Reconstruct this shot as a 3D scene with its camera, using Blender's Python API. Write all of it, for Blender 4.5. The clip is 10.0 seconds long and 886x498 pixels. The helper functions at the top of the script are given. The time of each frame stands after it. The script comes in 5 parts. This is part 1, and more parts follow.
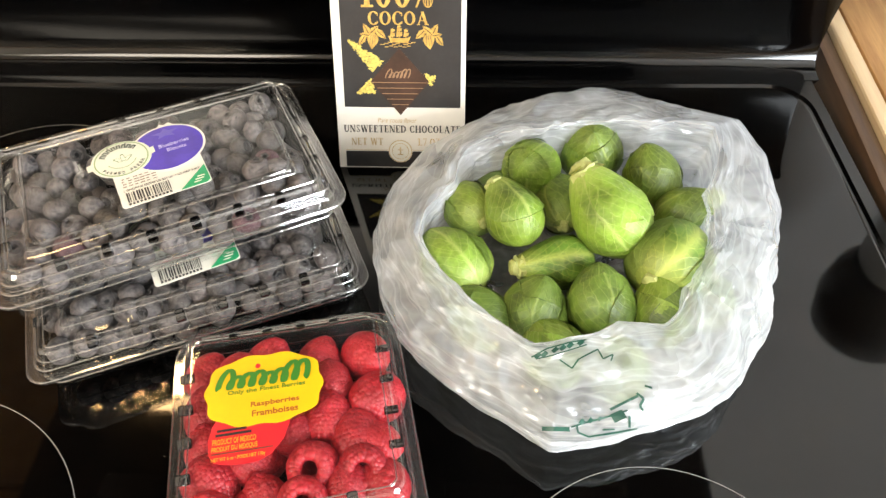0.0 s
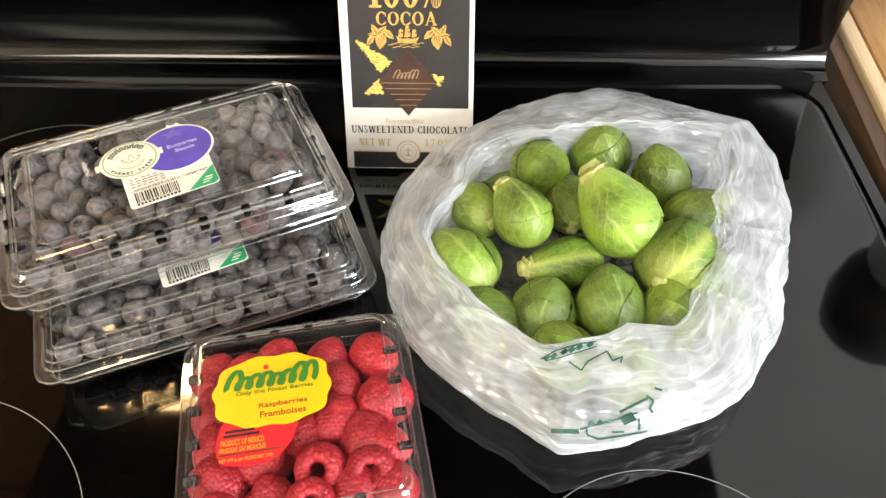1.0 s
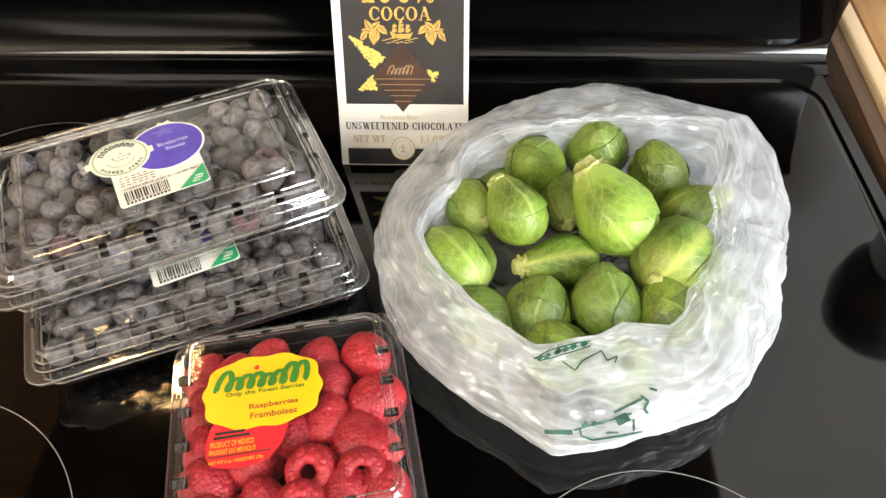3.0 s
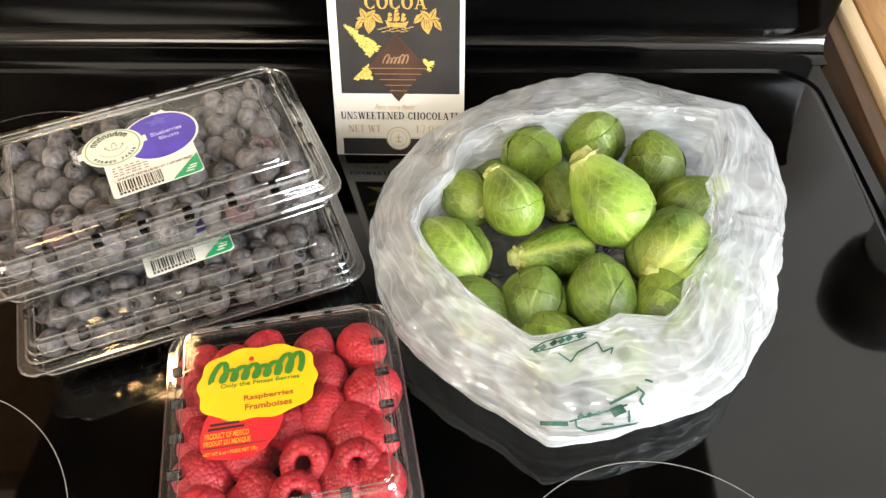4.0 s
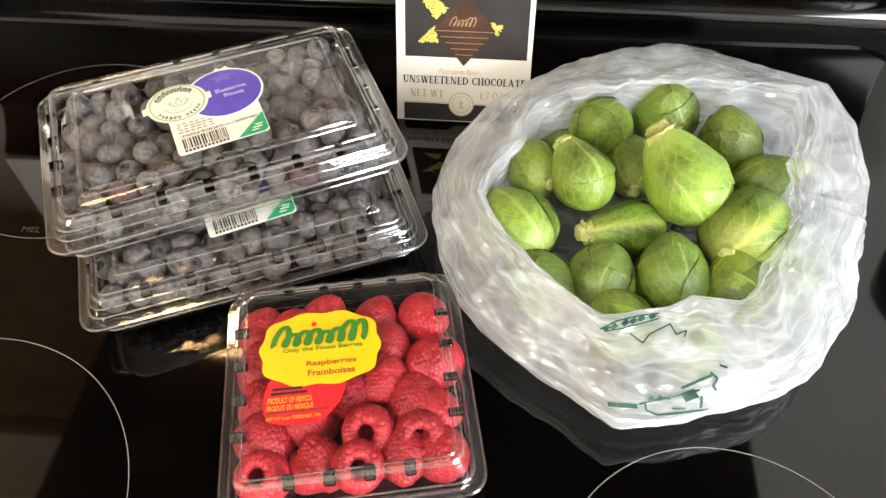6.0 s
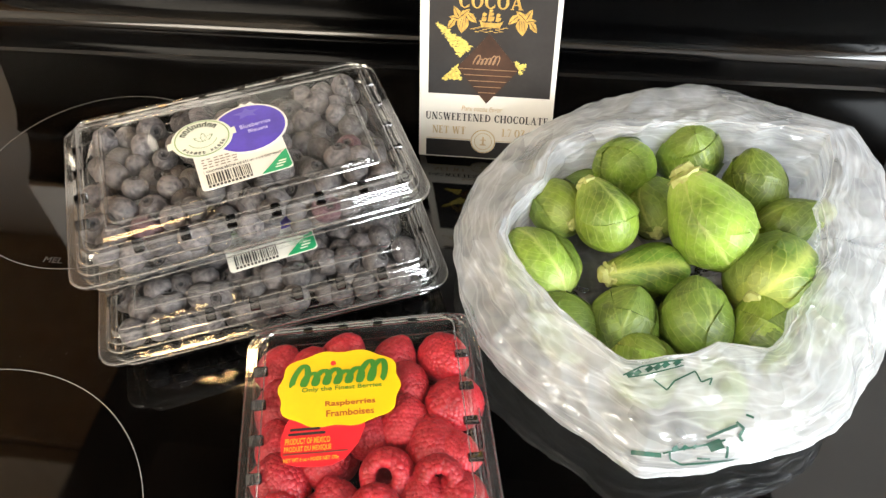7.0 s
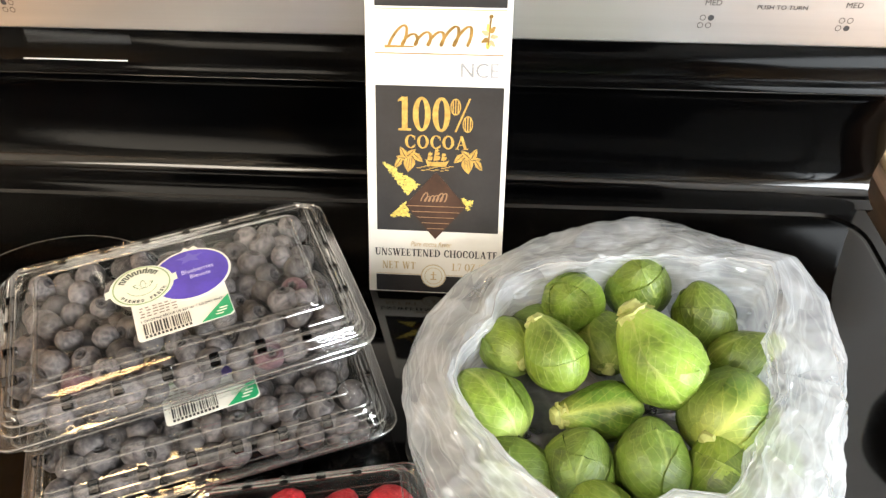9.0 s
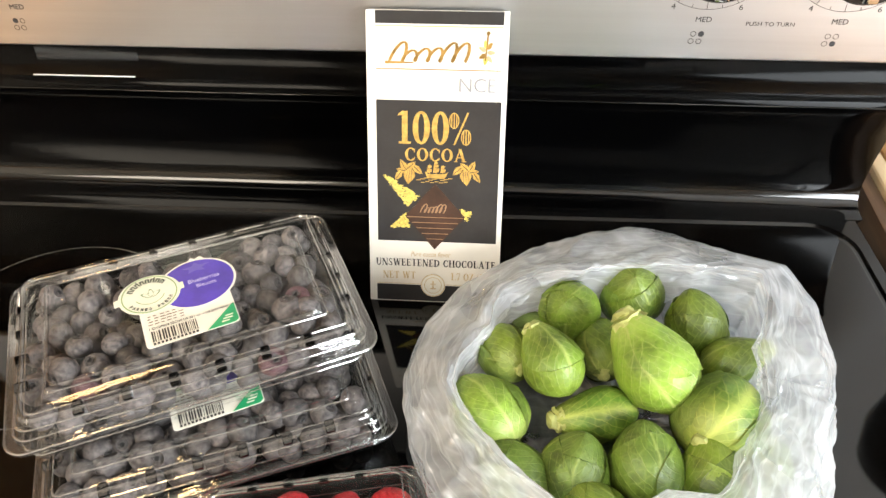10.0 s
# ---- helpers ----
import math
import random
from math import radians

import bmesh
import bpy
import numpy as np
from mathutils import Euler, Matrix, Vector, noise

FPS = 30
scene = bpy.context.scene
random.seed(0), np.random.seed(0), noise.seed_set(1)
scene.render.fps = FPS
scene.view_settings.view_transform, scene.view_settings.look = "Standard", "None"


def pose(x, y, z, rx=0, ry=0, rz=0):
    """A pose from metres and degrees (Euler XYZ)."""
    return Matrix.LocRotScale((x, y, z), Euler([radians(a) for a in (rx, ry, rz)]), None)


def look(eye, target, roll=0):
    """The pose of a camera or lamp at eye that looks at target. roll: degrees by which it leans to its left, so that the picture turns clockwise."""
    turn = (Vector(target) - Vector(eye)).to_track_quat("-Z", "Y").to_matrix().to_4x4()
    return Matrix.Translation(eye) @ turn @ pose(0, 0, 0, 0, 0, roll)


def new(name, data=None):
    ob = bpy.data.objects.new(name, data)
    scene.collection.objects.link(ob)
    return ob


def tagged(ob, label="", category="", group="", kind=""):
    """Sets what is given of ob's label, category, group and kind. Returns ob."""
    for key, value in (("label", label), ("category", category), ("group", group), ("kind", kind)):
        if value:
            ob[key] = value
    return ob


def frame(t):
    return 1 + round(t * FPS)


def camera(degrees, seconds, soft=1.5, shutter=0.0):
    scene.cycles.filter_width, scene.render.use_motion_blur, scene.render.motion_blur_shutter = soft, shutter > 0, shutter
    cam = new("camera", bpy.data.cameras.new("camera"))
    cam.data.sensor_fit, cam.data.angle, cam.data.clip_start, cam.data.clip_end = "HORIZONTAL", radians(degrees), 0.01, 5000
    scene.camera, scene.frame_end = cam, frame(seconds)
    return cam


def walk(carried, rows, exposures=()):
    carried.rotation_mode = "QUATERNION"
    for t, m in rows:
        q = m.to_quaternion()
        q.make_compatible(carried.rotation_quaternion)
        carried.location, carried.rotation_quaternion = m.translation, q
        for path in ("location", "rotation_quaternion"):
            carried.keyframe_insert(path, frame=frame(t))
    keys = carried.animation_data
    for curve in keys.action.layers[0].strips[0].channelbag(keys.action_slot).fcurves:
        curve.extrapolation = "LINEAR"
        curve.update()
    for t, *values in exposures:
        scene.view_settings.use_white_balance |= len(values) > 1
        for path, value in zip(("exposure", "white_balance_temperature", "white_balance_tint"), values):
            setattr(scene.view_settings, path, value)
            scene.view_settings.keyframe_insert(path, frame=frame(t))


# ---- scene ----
cam = camera(61.2, 10.0, soft=1.4)
PATH = [
    (0, (0.11, 0.107, 0.359), (0.044, 1.445, -1.126), -1.1),
    (0.5, (0.107, 0.106, 0.361), (0.034, 1.445, -1.123), -1.3),
    (1, (0.108, 0.108, 0.358), (0.029, 1.447, -1.125), -1.4),
    (1.5, (0.111, 0.111, 0.358), (0.026, 1.446, -1.129), -1.6),
    (2, (0.112, 0.113, 0.358), (0.022, 1.442, -1.135), -1.8),
    (2.5, (0.114, 0.113, 0.357), (0.019, 1.442, -1.135), -2.1),
    (4, (0.114, 0.115, 0.355), (0.035, 1.421, -1.157), -1.6),
    (4.5, (0.112, 0.117, 0.354), (0.029, 1.401, -1.177), -1.4),
    (5, (0.106, 0.12, 0.349), (0.023, 1.368, -1.211), -1.1),
    (5.5, (0.096, 0.118, 0.348), (-0.038, 1.326, -1.24), -1.6),
    (5.7, (0.0945, 0.119, 0.348), (-0.042, 1.336, -1.232), -1.65),
    (6.8, (0.086, 0.127, 0.351), (-0.096, 1.4, -1.181), -1.8),
    (7, (0.087, 0.128, 0.351), (-0.098, 1.413, -1.17), -1.8),
    (7.5, (0.088, 0.133, 0.351), (-0.091, 1.451, -1.143), -1.5),
    (8, (0.092, 0.141, 0.352), (-0.065, 1.497, -1.11), -1.0),
    (8.5, (0.098, 0.148, 0.359), (-0.054, 1.583, -1.026), -0.9),
    (9, (0.099, 0.147, 0.359), (-0.028, 1.643, -0.962), -0.8),
    (9.5, (0.1, 0.142, 0.361), (-0.017, 1.65, -0.946), -0.7),
    (10, (0.1, 0.136, 0.365), (-0.027, 1.657, -0.928), -0.9),
]
walk(cam, [(t, look(eye, target, roll)) for t, eye, target, roll in PATH], exposures=[(0.0, 0.9), (10.0, 0.9)])

# ---- light ----
world = bpy.data.worlds.new("world")
scene.world = world
world.use_nodes = True
wn = world.node_tree.nodes
sky = wn.new("ShaderNodeTexSky")
sky.sky_type, sky.sun_disc = "NISHITA", False
sky.sun_elevation, sky.sun_rotation = radians(35), radians(120)
wn["Background"].inputs["Strength"].default_value = 0.12
world.node_tree.links.new(sky.outputs[0], wn["Background"].inputs["Color"])


def area_lamp(name, eye, target, w, h, power, colour):
    data = bpy.data.lights.new(name, "AREA")
    data.shape, data.size, data.size_y, data.energy, data.color = "RECTANGLE", w, h, power, colour
    ob = new(name, data)
    ob.matrix_world = look(eye, target)
    return ob


# daylight through the window in the right wall
area_lamp("window_daylight", (2.05, -1.3, 0.65), (0.1, 0.3, 0.0), 1.2, 1.2, 73, (0.91, 0.965, 1.0))
# warm fill lamp added behind, near the ceiling, to brighten the left side
area_lamp("warm_ceiling_fill", (-1.2, -1.3, 1.47), (-1.2, -1.3, -1), 1.1, 1.1, 36, (1.0, 0.89, 0.73))

# ---- materials ----


def material(name, base, rough=0.5, metal=0.0, vary=0.0, scale=40.0, bump=0.0, bump_scale=200.0, coat=0.0,
             spread=0.0, alt=None, rough_vary=0.0, stretch=(1, 1, 1), spec=0.5):
    """A surface with colour variation at two scales, uneven gloss and fine relief."""
    m = bpy.data.materials.new(name)
    m.use_nodes = True
    n, l = m.node_tree.nodes, m.node_tree.links
    p = n["Principled BSDF"]
    p.inputs["Roughness"].default_value, p.inputs["Metallic"].default_value = rough, metal
    p.inputs["Coat Weight"].default_value = coat
    p.inputs["Specular IOR Level"].default_value = spec
    tc, mp = n.new("ShaderNodeTexCoord"), n.new("ShaderNodeMapping")
    mp.inputs["Scale"].default_value = stretch
    l.new(tc.outputs["Object"], mp.inputs["Vector"])
    big, fine = n.new("ShaderNodeTexNoise"), n.new("ShaderNodeTexNoise")
    big.inputs["Scale"].default_value, fine.inputs["Scale"].default_value = scale, scale * 7
    big.inputs["Detail"].default_value = fine.inputs["Detail"].default_value = 4
    l.new(mp.outputs[0], big.inputs["Vector"]), l.new(mp.outputs[0], fine.inputs["Vector"])
    add = n.new("ShaderNodeMath")
    add.operation = "MULTIPLY_ADD"
    add.inputs[1].default_value = 0.35
    l.new(fine.outputs["Fac"], add.inputs[0]), l.new(big.outputs["Fac"], add.inputs[2])
    ramp = n.new("ShaderNodeValToRGB")
    ramp.color_ramp.elements[0].position, ramp.color_ramp.elements[1].position = 0.45, 0.9
    dark = alt or [max(0, c * (1 - vary)) for c in base]
    lite = [min(1, c * (1 + vary)) for c in base] if not alt else base
    ramp.color_ramp.elements[0].color, ramp.color_ramp.elements[1].color = (*dark, 1), (*lite, 1)
    l.new(add.outputs[0], ramp.inputs["Fac"])
    col = ramp.outputs["Color"]
    if spread:
        info, hsv = n.new("ShaderNodeObjectInfo"), n.new("ShaderNodeHueSaturation")
        r = n.new("ShaderNodeMapRange")
        r.inputs["To Min"].default_value, r.inputs["To Max"].default_value = 1 - spread, 1 + spread
        l.new(info.outputs["Random"], r.inputs["Value"]), l.new(r.outputs[0], hsv.inputs["Value"])
        l.new(col, hsv.inputs["Color"])
        col = hsv.outputs["Color"]
    l.new(col, p.inputs["Base Color"])
    if rough_vary:
        rr = n.new("ShaderNodeMapRange")
        rr.inputs["To Min"].default_value, rr.inputs["To Max"].default_value = max(0.02, rough - rough_vary), rough + rough_vary
        l.new(big.outputs["Fac"], rr.inputs["Value"]), l.new(rr.outputs[0], p.inputs["Roughness"])
    if bump:
        bn, b = n.new("ShaderNodeTexNoise"), n.new("ShaderNodeBump")
        bn.inputs["Scale"].default_value, bn.inputs["Detail"].default_value = bump_scale, 3
        b.inputs["Strength"].default_value, b.inputs["Distance"].default_value = bump, 0.001
        l.new(mp.outputs[0], bn.inputs["Vector"]), l.new(bn.outputs["Fac"], b.inputs["Height"])
        l.new(b.outputs[0], p.inputs["Normal"])
    return m


def clear_plastic(name, tint, gloss, haze, rough=0.06):
    """Thin clear sheet: see-through, with gloss that grows at grazing angles and a little haze."""
    m = bpy.data.materials.new(name)
    m.use_nodes = True
    n, l = m.node_tree.nodes, m.node_tree.links
    n.remove(n["Principled BSDF"])
    out = n["Material Output"]
    tr, gl, df = n.new("ShaderNodeBsdfTransparent"), n.new("ShaderNodeBsdfGlossy"), n.new("ShaderNodeBsdfTranslucent")
    d2 = n.new("ShaderNodeBsdfDiffuse")
    tr.inputs["Color"].default_value = (*tint, 1)
    gl.inputs["Roughness"].default_value = rough
    gl.inputs["Color"].default_value = (1, 1, 1, 1)
    lw, pw, mul = n.new("ShaderNodeLayerWeight"), n.new("ShaderNodeMath"), n.new("ShaderNodeMath")
    lw.inputs["Blend"].default_value = 0.5
    pw.operation, mul.operation, mul.use_clamp = "POWER", "MULTIPLY_ADD", True
    pw.inputs[1].default_value = 4.0
    mul.inputs[1].default_value, mul.inputs[2].default_value = 0.6, 0.045 * gloss
    l.new(lw.outputs["Facing"], pw.inputs[0]), l.new(pw.outputs[0], mul.inputs[0])
    nz, b = n.new("ShaderNodeTexNoise"), n.new("ShaderNodeBump")
    tc = n.new("ShaderNodeTexCoord")
    nz.inputs["Scale"].default_value = 90
    b.inputs["Strength"].default_value, b.inputs["Distance"].default_value = 0.07, 0.001
    l.new(tc.outputs["Object"], nz.inputs["Vector"])
    l.new(nz.outputs["Fac"], b.inputs["Height"]), l.new(b.outputs[0], gl.inputs["Normal"])
    m0, m1, m2 = n.new("ShaderNodeMixShader"), n.new("ShaderNodeMixShader"), n.new("ShaderNodeMixShader")
    m0.inputs["Fac"].default_value = 0.5
    l.new(df.outputs[0], m0.inputs[1]), l.new(d2.outputs[0], m0.inputs[2])
    m1.inputs["Fac"].default_value = haze
    l.new(tr.outputs[0], m1.inputs[1]), l.new(m0.outputs[0], m1.inputs[2])
    l.new(mul.outputs[0], m2.inputs["Fac"]), l.new(m1.outputs[0], m2.inputs[1]), l.new(gl.outputs[0], m2.inputs[2])
    l.new(m2.outputs[0], out.inputs["Surface"])
    return m


def bag_film(name):
    """Milky thin produce bag: part see-through, part scattering, satin gloss, drawn into long fine wrinkles."""
    m = bpy.data.materials.new(name)
    m.use_nodes = True
    n, l = m.node_tree.nodes, m.node_tree.links
    n.remove(n["Principled BSDF"])
    uv = n.new("ShaderNodeUVMap")
    uv.uv_map = "film"
    wn1, ws = n.new("ShaderNodeTexNoise"), n.new("ShaderNodeVectorMath")
    wn1.inputs["Scale"].default_value, wn1.inputs["Detail"].default_value = 2.2, 2
    ws.operation, ws.inputs[1].default_value = "MULTIPLY_ADD", (0.16, 0.16, 0)
    l.new(uv.outputs[0], wn1.inputs["Vector"]), l.new(wn1.outputs["Color"], ws.inputs[0]), l.new(uv.outputs[0], ws.inputs[2])
    heights = []
    for turn, sc, wide in ((0.25, (7, 17, 1), 0.8), (-0.85, (10, 24, 1), 0.7), (0.95, (9, 22, 1), 0.7)):
        mp, nz = n.new("ShaderNodeMapping"), n.new("ShaderNodeTexNoise")
        mp.inputs["Rotation"].default_value, mp.inputs["Scale"].default_value = (0, 0, turn), sc
        nz.noise_type = "RIDGED_MULTIFRACTAL"
        nz.inputs["Scale"].default_value, nz.inputs["Detail"].default_value, nz.inputs["Roughness"].default_value = 0.55, 2.0, 0.4
        nz.inputs["Distortion"].default_value = 0.15
        mu = n.new("ShaderNodeMath")
        mu.operation, mu.inputs[1].default_value = "MULTIPLY", wide
        l.new(ws.outputs[0], mp.inputs["Vector"]), l.new(mp.outputs[0], nz.inputs["Vector"]), l.new(nz.outputs["Fac"], mu.inputs[0])
        heights.append(mu.outputs[0])
    total = heights[0]
    for h in heights[1:]:
        ad = n.new("ShaderNodeMath")
        l.new(total, ad.inputs[0]), l.new(h, ad.inputs[1])
        total = ad.outputs[0]
    # creases hold more white than the flat film
    line = n.new("ShaderNodeMapRange")
    line.inputs["From Min"].default_value, line.inputs["From Max"].default_value = 0.55, 1.0
    line.inputs["To Min"].default_value, line.inputs["To Max"].default_value = 0.0, 0.30
    l.new(heights[1], line.inputs["Value"])
    # thin white lines along the sharp folds
    white = line.outputs[0]
    for turn, sc, strong in ((0.45, (1.3, 7.0, 1), 0.13), (-0.55, (2.2, 11.0, 1), 0.10)):
        mp, vo, mr, ad = n.new("ShaderNodeMapping"), n.new("ShaderNodeTexVoronoi"), n.new("ShaderNodeMapRange"), n.new("ShaderNodeMath")
        mp.inputs["Rotation"].default_value, mp.inputs["Scale"].default_value = (0, 0, turn), sc
        vo.feature = "DISTANCE_TO_EDGE"
        vo.inputs["Scale"].default_value = 1.0
        mr.inputs["From Min"].default_value, mr.inputs["From Max"].default_value = 0.0, 0.07
        mr.inputs["To Min"].default_value, mr.inputs["To Max"].default_value = strong, 0.0
        l.new(ws.outputs[0], mp.inputs["Vector"]), l.new(mp.outputs[0], vo.inputs["Vector"]), l.new(vo.outputs["Distance"], mr.inputs["Value"])
        l.new(white, ad.inputs[0]), l.new(mr.outputs[0], ad.inputs[1])
        white = ad.outputs[0]
    b = n.new("ShaderNodeBump")
    b.inputs["Strength"].default_value, b.inputs["Distance"].default_value = 0.6, 0.0022
    l.new(total, b.inputs["Height"])
    # flat shards between the creases, each tilted its own way
    facing, shards = b.outputs[0], []
    for turn, sc, tilt in ((0.35, (2.1, 5.0, 1), 0.36), (-0.7, (5, 10, 1), 0.32), (0.5, (9, 30, 1), 0.34), (-0.25, (16, 60, 1), 0.30)):
        mp, vo, sub, mad = n.new("ShaderNodeMapping"), n.new("ShaderNodeTexVoronoi"), n.new("ShaderNodeVectorMath"), n.new("ShaderNodeVectorMath")
        mp.inputs["Rotation"].default_value, mp.inputs["Scale"].default_value = (0, 0, turn), sc
        vo.inputs["Scale"].default_value = 1.0
        sub.operation, mad.operation = "SUBTRACT", "MULTIPLY_ADD"
        sub.inputs[1].default_value, mad.inputs[1].default_value = (0.5, 0.5, 0.5), (tilt, tilt, tilt)
        l.new(ws.outputs[0], mp.inputs["Vector"]), l.new(mp.outputs[0], vo.inputs["Vector"]), l.new(vo.outputs["Color"], sub.inputs[0])
        l.new(sub.outputs[0], mad.inputs[0]), l.new(facing, mad.inputs[2])
        facing = mad.outputs[0]
        shards.append(vo.outputs["Color"])
    nrm = n.new("ShaderNodeVectorMath")
    nrm.operation = "NORMALIZE"
    l.new(facing, nrm.inputs[0])
    tr, gl, df, tl = n.new("ShaderNodeBsdfTransparent"), n.new("ShaderNodeBsdfGlossy"), n.new("ShaderNodeBsdfDiffuse"), n.new("ShaderNodeBsdfTranslucent")
    tr.inputs["Color"].default_value = (0.97, 0.98, 0.98, 1)
    gl.inputs["Roughness"].default_value = 0.17
    for x in (gl, df, tl):
        x.inputs["Color"].default_value = (0.90, 0.935, 0.985, 1)
    l.new(nrm.outputs[0], gl.inputs["Normal"])
    # the scattering follows the creases softly, the gloss sharply
    soft = n.new("ShaderNodeVectorMath")
    soft.operation = "NORMALIZE"
    half = n.new("ShaderNodeMix")
    half.data_type = "VECTOR"
    half.inputs["Factor"].default_value = 0.45
    l.new(b.outputs[0], half.inputs["A"]), l.new(nrm.outputs[0], half.inputs["B"]), l.new(half.outputs["Result"], soft.inputs[0])
    l.new(soft.outputs[0], df.inputs["Normal"]), l.new(soft.outputs[0], tl.inputs["Normal"])
    # cloudy, uneven film
    tc, nz, r = n.new("ShaderNodeTexCoord"), n.new("ShaderNodeTexNoise"), n.new("ShaderNodeMapRange")
    nz.inputs["Scale"].default_value, nz.inputs["Detail"].default_value = 24, 5
    r.inputs["From Min"].default_value, r.inputs["From Max"].default_value = 0.38, 0.82
    r.inputs["To Min"].default_value, r.inputs["To Max"].default_value = 0.19, 0.71
    spl, mixn = n.new("ShaderNodeSeparateColor"), n.new("ShaderNodeMath")
    mixn.operation, mixn.inputs[1].default_value = "MULTIPLY_ADD", 0.22
    l.new(shards[0], spl.inputs[0]), l.new(spl.outputs[1], mixn.inputs[0]), l.new(nz.outputs["Fac"], mixn.inputs[2])
    l.new(tc.outputs["Object"], nz.inputs["Vector"]), l.new(mixn.outputs[0], r.inputs["Value"])
    m0, m1, m2 = n.new("ShaderNodeMixShader"), n.new("ShaderNodeMixShader"), n.new("ShaderNodeMixShader")
    m0.inputs["Fac"].default_value = 0.5
    l.new(df.outputs[0], m0.inputs[1]), l.new(tl.outputs[0], m0.inputs[2])
    sm = n.new("ShaderNodeMath")
    sm.use_clamp = True
    l.new(r.outputs[0], sm.inputs[0]), l.new(white, sm.inputs[1])
    l.new(sm.outputs[0], m1.inputs["Fac"]), l.new(tr.outputs[0], m1.inputs[1]), l.new(m0.outputs[0], m1.inputs[2])
    lw, pw, mul = n.new("ShaderNodeLayerWeight"), n.new("ShaderNodeMath"), n.new("ShaderNodeMath")
    lw.inputs["Blend"].default_value = 0.5
    pw.operation, mul.operation, mul.use_clamp = "POWER", "MULTIPLY_ADD", True
    pw.inputs[1].default_value, mul.inputs[1].default_value, mul.inputs[2].default_value = 4.0, 0.4, 0.075
    l.new(lw.outputs["Facing"], pw.inputs[0]), l.new(pw.outputs[0], mul.inputs[0])
    l.new(mul.outputs[0], m2.inputs["Fac"]), l.new(m1.outputs[0], m2.inputs[1]), l.new(gl.outputs[0], m2.inputs[2])
    l.new(m2.outputs[0], n["Material Output"].inputs["Surface"])
    return m


def leaf_material(name, base, pale, rib_fine=13.0):
    """Sprout leaf: mottled green with a pale midrib and side veins along the leaf's own grain."""
    m = material(name, base, 0.42, vary=0.5, scale=48, bump=0.3, bump_scale=350, spread=0.24, rough_vary=0.1)
    n, l = m.node_tree.nodes, m.node_tree.links
    p = n["Principled BSDF"]
    src = p.inputs["Base Color"].links[0].from_socket
    uv, sep = n.new("ShaderNodeUVMap"), n.new("ShaderNodeSeparateXYZ")
    uv.uv_map = "grain"
    l.new(uv.outputs[0], sep.inputs[0])

    def math_node(op, a, b=None, c=None):
        x = n.new("ShaderNodeMath")
        x.operation, x.use_clamp = op, False
        for i, val in enumerate((a, b, c)):
            if val is None:
                continue
            if isinstance(val, (int, float)):
                x.inputs[i].default_value = val
            else:
                l.new(val, x.inputs[i])
        return x.outputs[0]

    au = math_node("ABSOLUTE", sep.outputs[0])
    warp = n.new("ShaderNodeTexNoise")
    warp.inputs["Scale"].default_value, warp.inputs["Detail"].default_value = 75, 4
    tc = n.new("ShaderNodeTexCoord")
    l.new(tc.outputs["Object"], warp.inputs["Vector"])
    wob = math_node("MULTIPLY", warp.outputs["Fac"], 1.3)
    rib = math_node("SUBTRACT", 1.0, math_node("MULTIPLY", math_node("ABSOLUTE", math_node("ADD", sep.outputs[0], math_node("MULTIPLY", math_node("SUBTRACT", warp.outputs["Fac"], 0.5), 0.14))), rib_fine))
    rib = math_node("MAXIMUM", rib, 0.0)
    run = math_node("SUBTRACT", sep.outputs[1], math_node("MULTIPLY", au, 0.75))
    saw = math_node("PINGPONG", math_node("ADD", math_node("MULTIPLY", run, 5.5), wob), 0.5)
    side = math_node("MAXIMUM", math_node("SUBTRACT", 1.0, math_node("MULTIPLY", saw, 12.0)), 0.0)
    # fine net of veins between the side veins
    net, bent = n.new("ShaderNodeTexVoronoi"), n.new("ShaderNodeVectorMath")
    net.feature = "DISTANCE_TO_EDGE"
    net.inputs["Scale"].default_value = 150
    bent.operation, bent.inputs[1].default_value = "MULTIPLY_ADD", (0.006, 0.006, 0.006)
    l.new(warp.outputs["Color"], bent.inputs[0]), l.new(tc.outputs["Object"], bent.inputs[2]), l.new(bent.outputs[0], net.inputs["Vector"])
    mesh_line = math_node("MAXIMUM", math_node("SUBTRACT", 1.0, math_node("MULTIPLY", net.outputs["Distance"], 9.0)), 0.0)
    vein = math_node("MINIMUM", math_node("ADD", math_node("ADD", rib, math_node("MULTIPLY", side, 0.5)), math_node("MULTIPLY", mesh_line, 0.26)), 1.0)
    low = math_node("MAXIMUM", math_node("SUBTRACT", 0.52, math_node("MULTIPLY", sep.outputs[1], 1.9)), 0.0)
    fac = math_node("MINIMUM", math_node("ADD", math_node("MULTIPLY", vein, 0.56), low), 0.9)
    mix = n.new("ShaderNodeMix")
    mix.data_type = "RGBA"
    l.new(fac, mix.inputs["Factor"]), l.new(src, mix.inputs["A"])
    mix.inputs["B"].default_value = (*pale, 1)
    l.new(mix.outputs["Result"], p.inputs["Base Color"])
    vb = n.new("ShaderNodeBump")
    vb.inputs["Strength"].default_value, vb.inputs["Distance"].default_value = 0.35, 0.0008
    l.new(vein, vb.inputs["Height"]), l.new(p.inputs["Normal"].links[0].from_socket, vb.inputs["Normal"])
    l.new(vb.outputs[0], p.inputs["Normal"])
    p.inputs["Subsurface Weight"].default_value = 0.08
    p.inputs["Subsurface Radius"].default_value = (0.004, 0.006, 0.002)
    return m


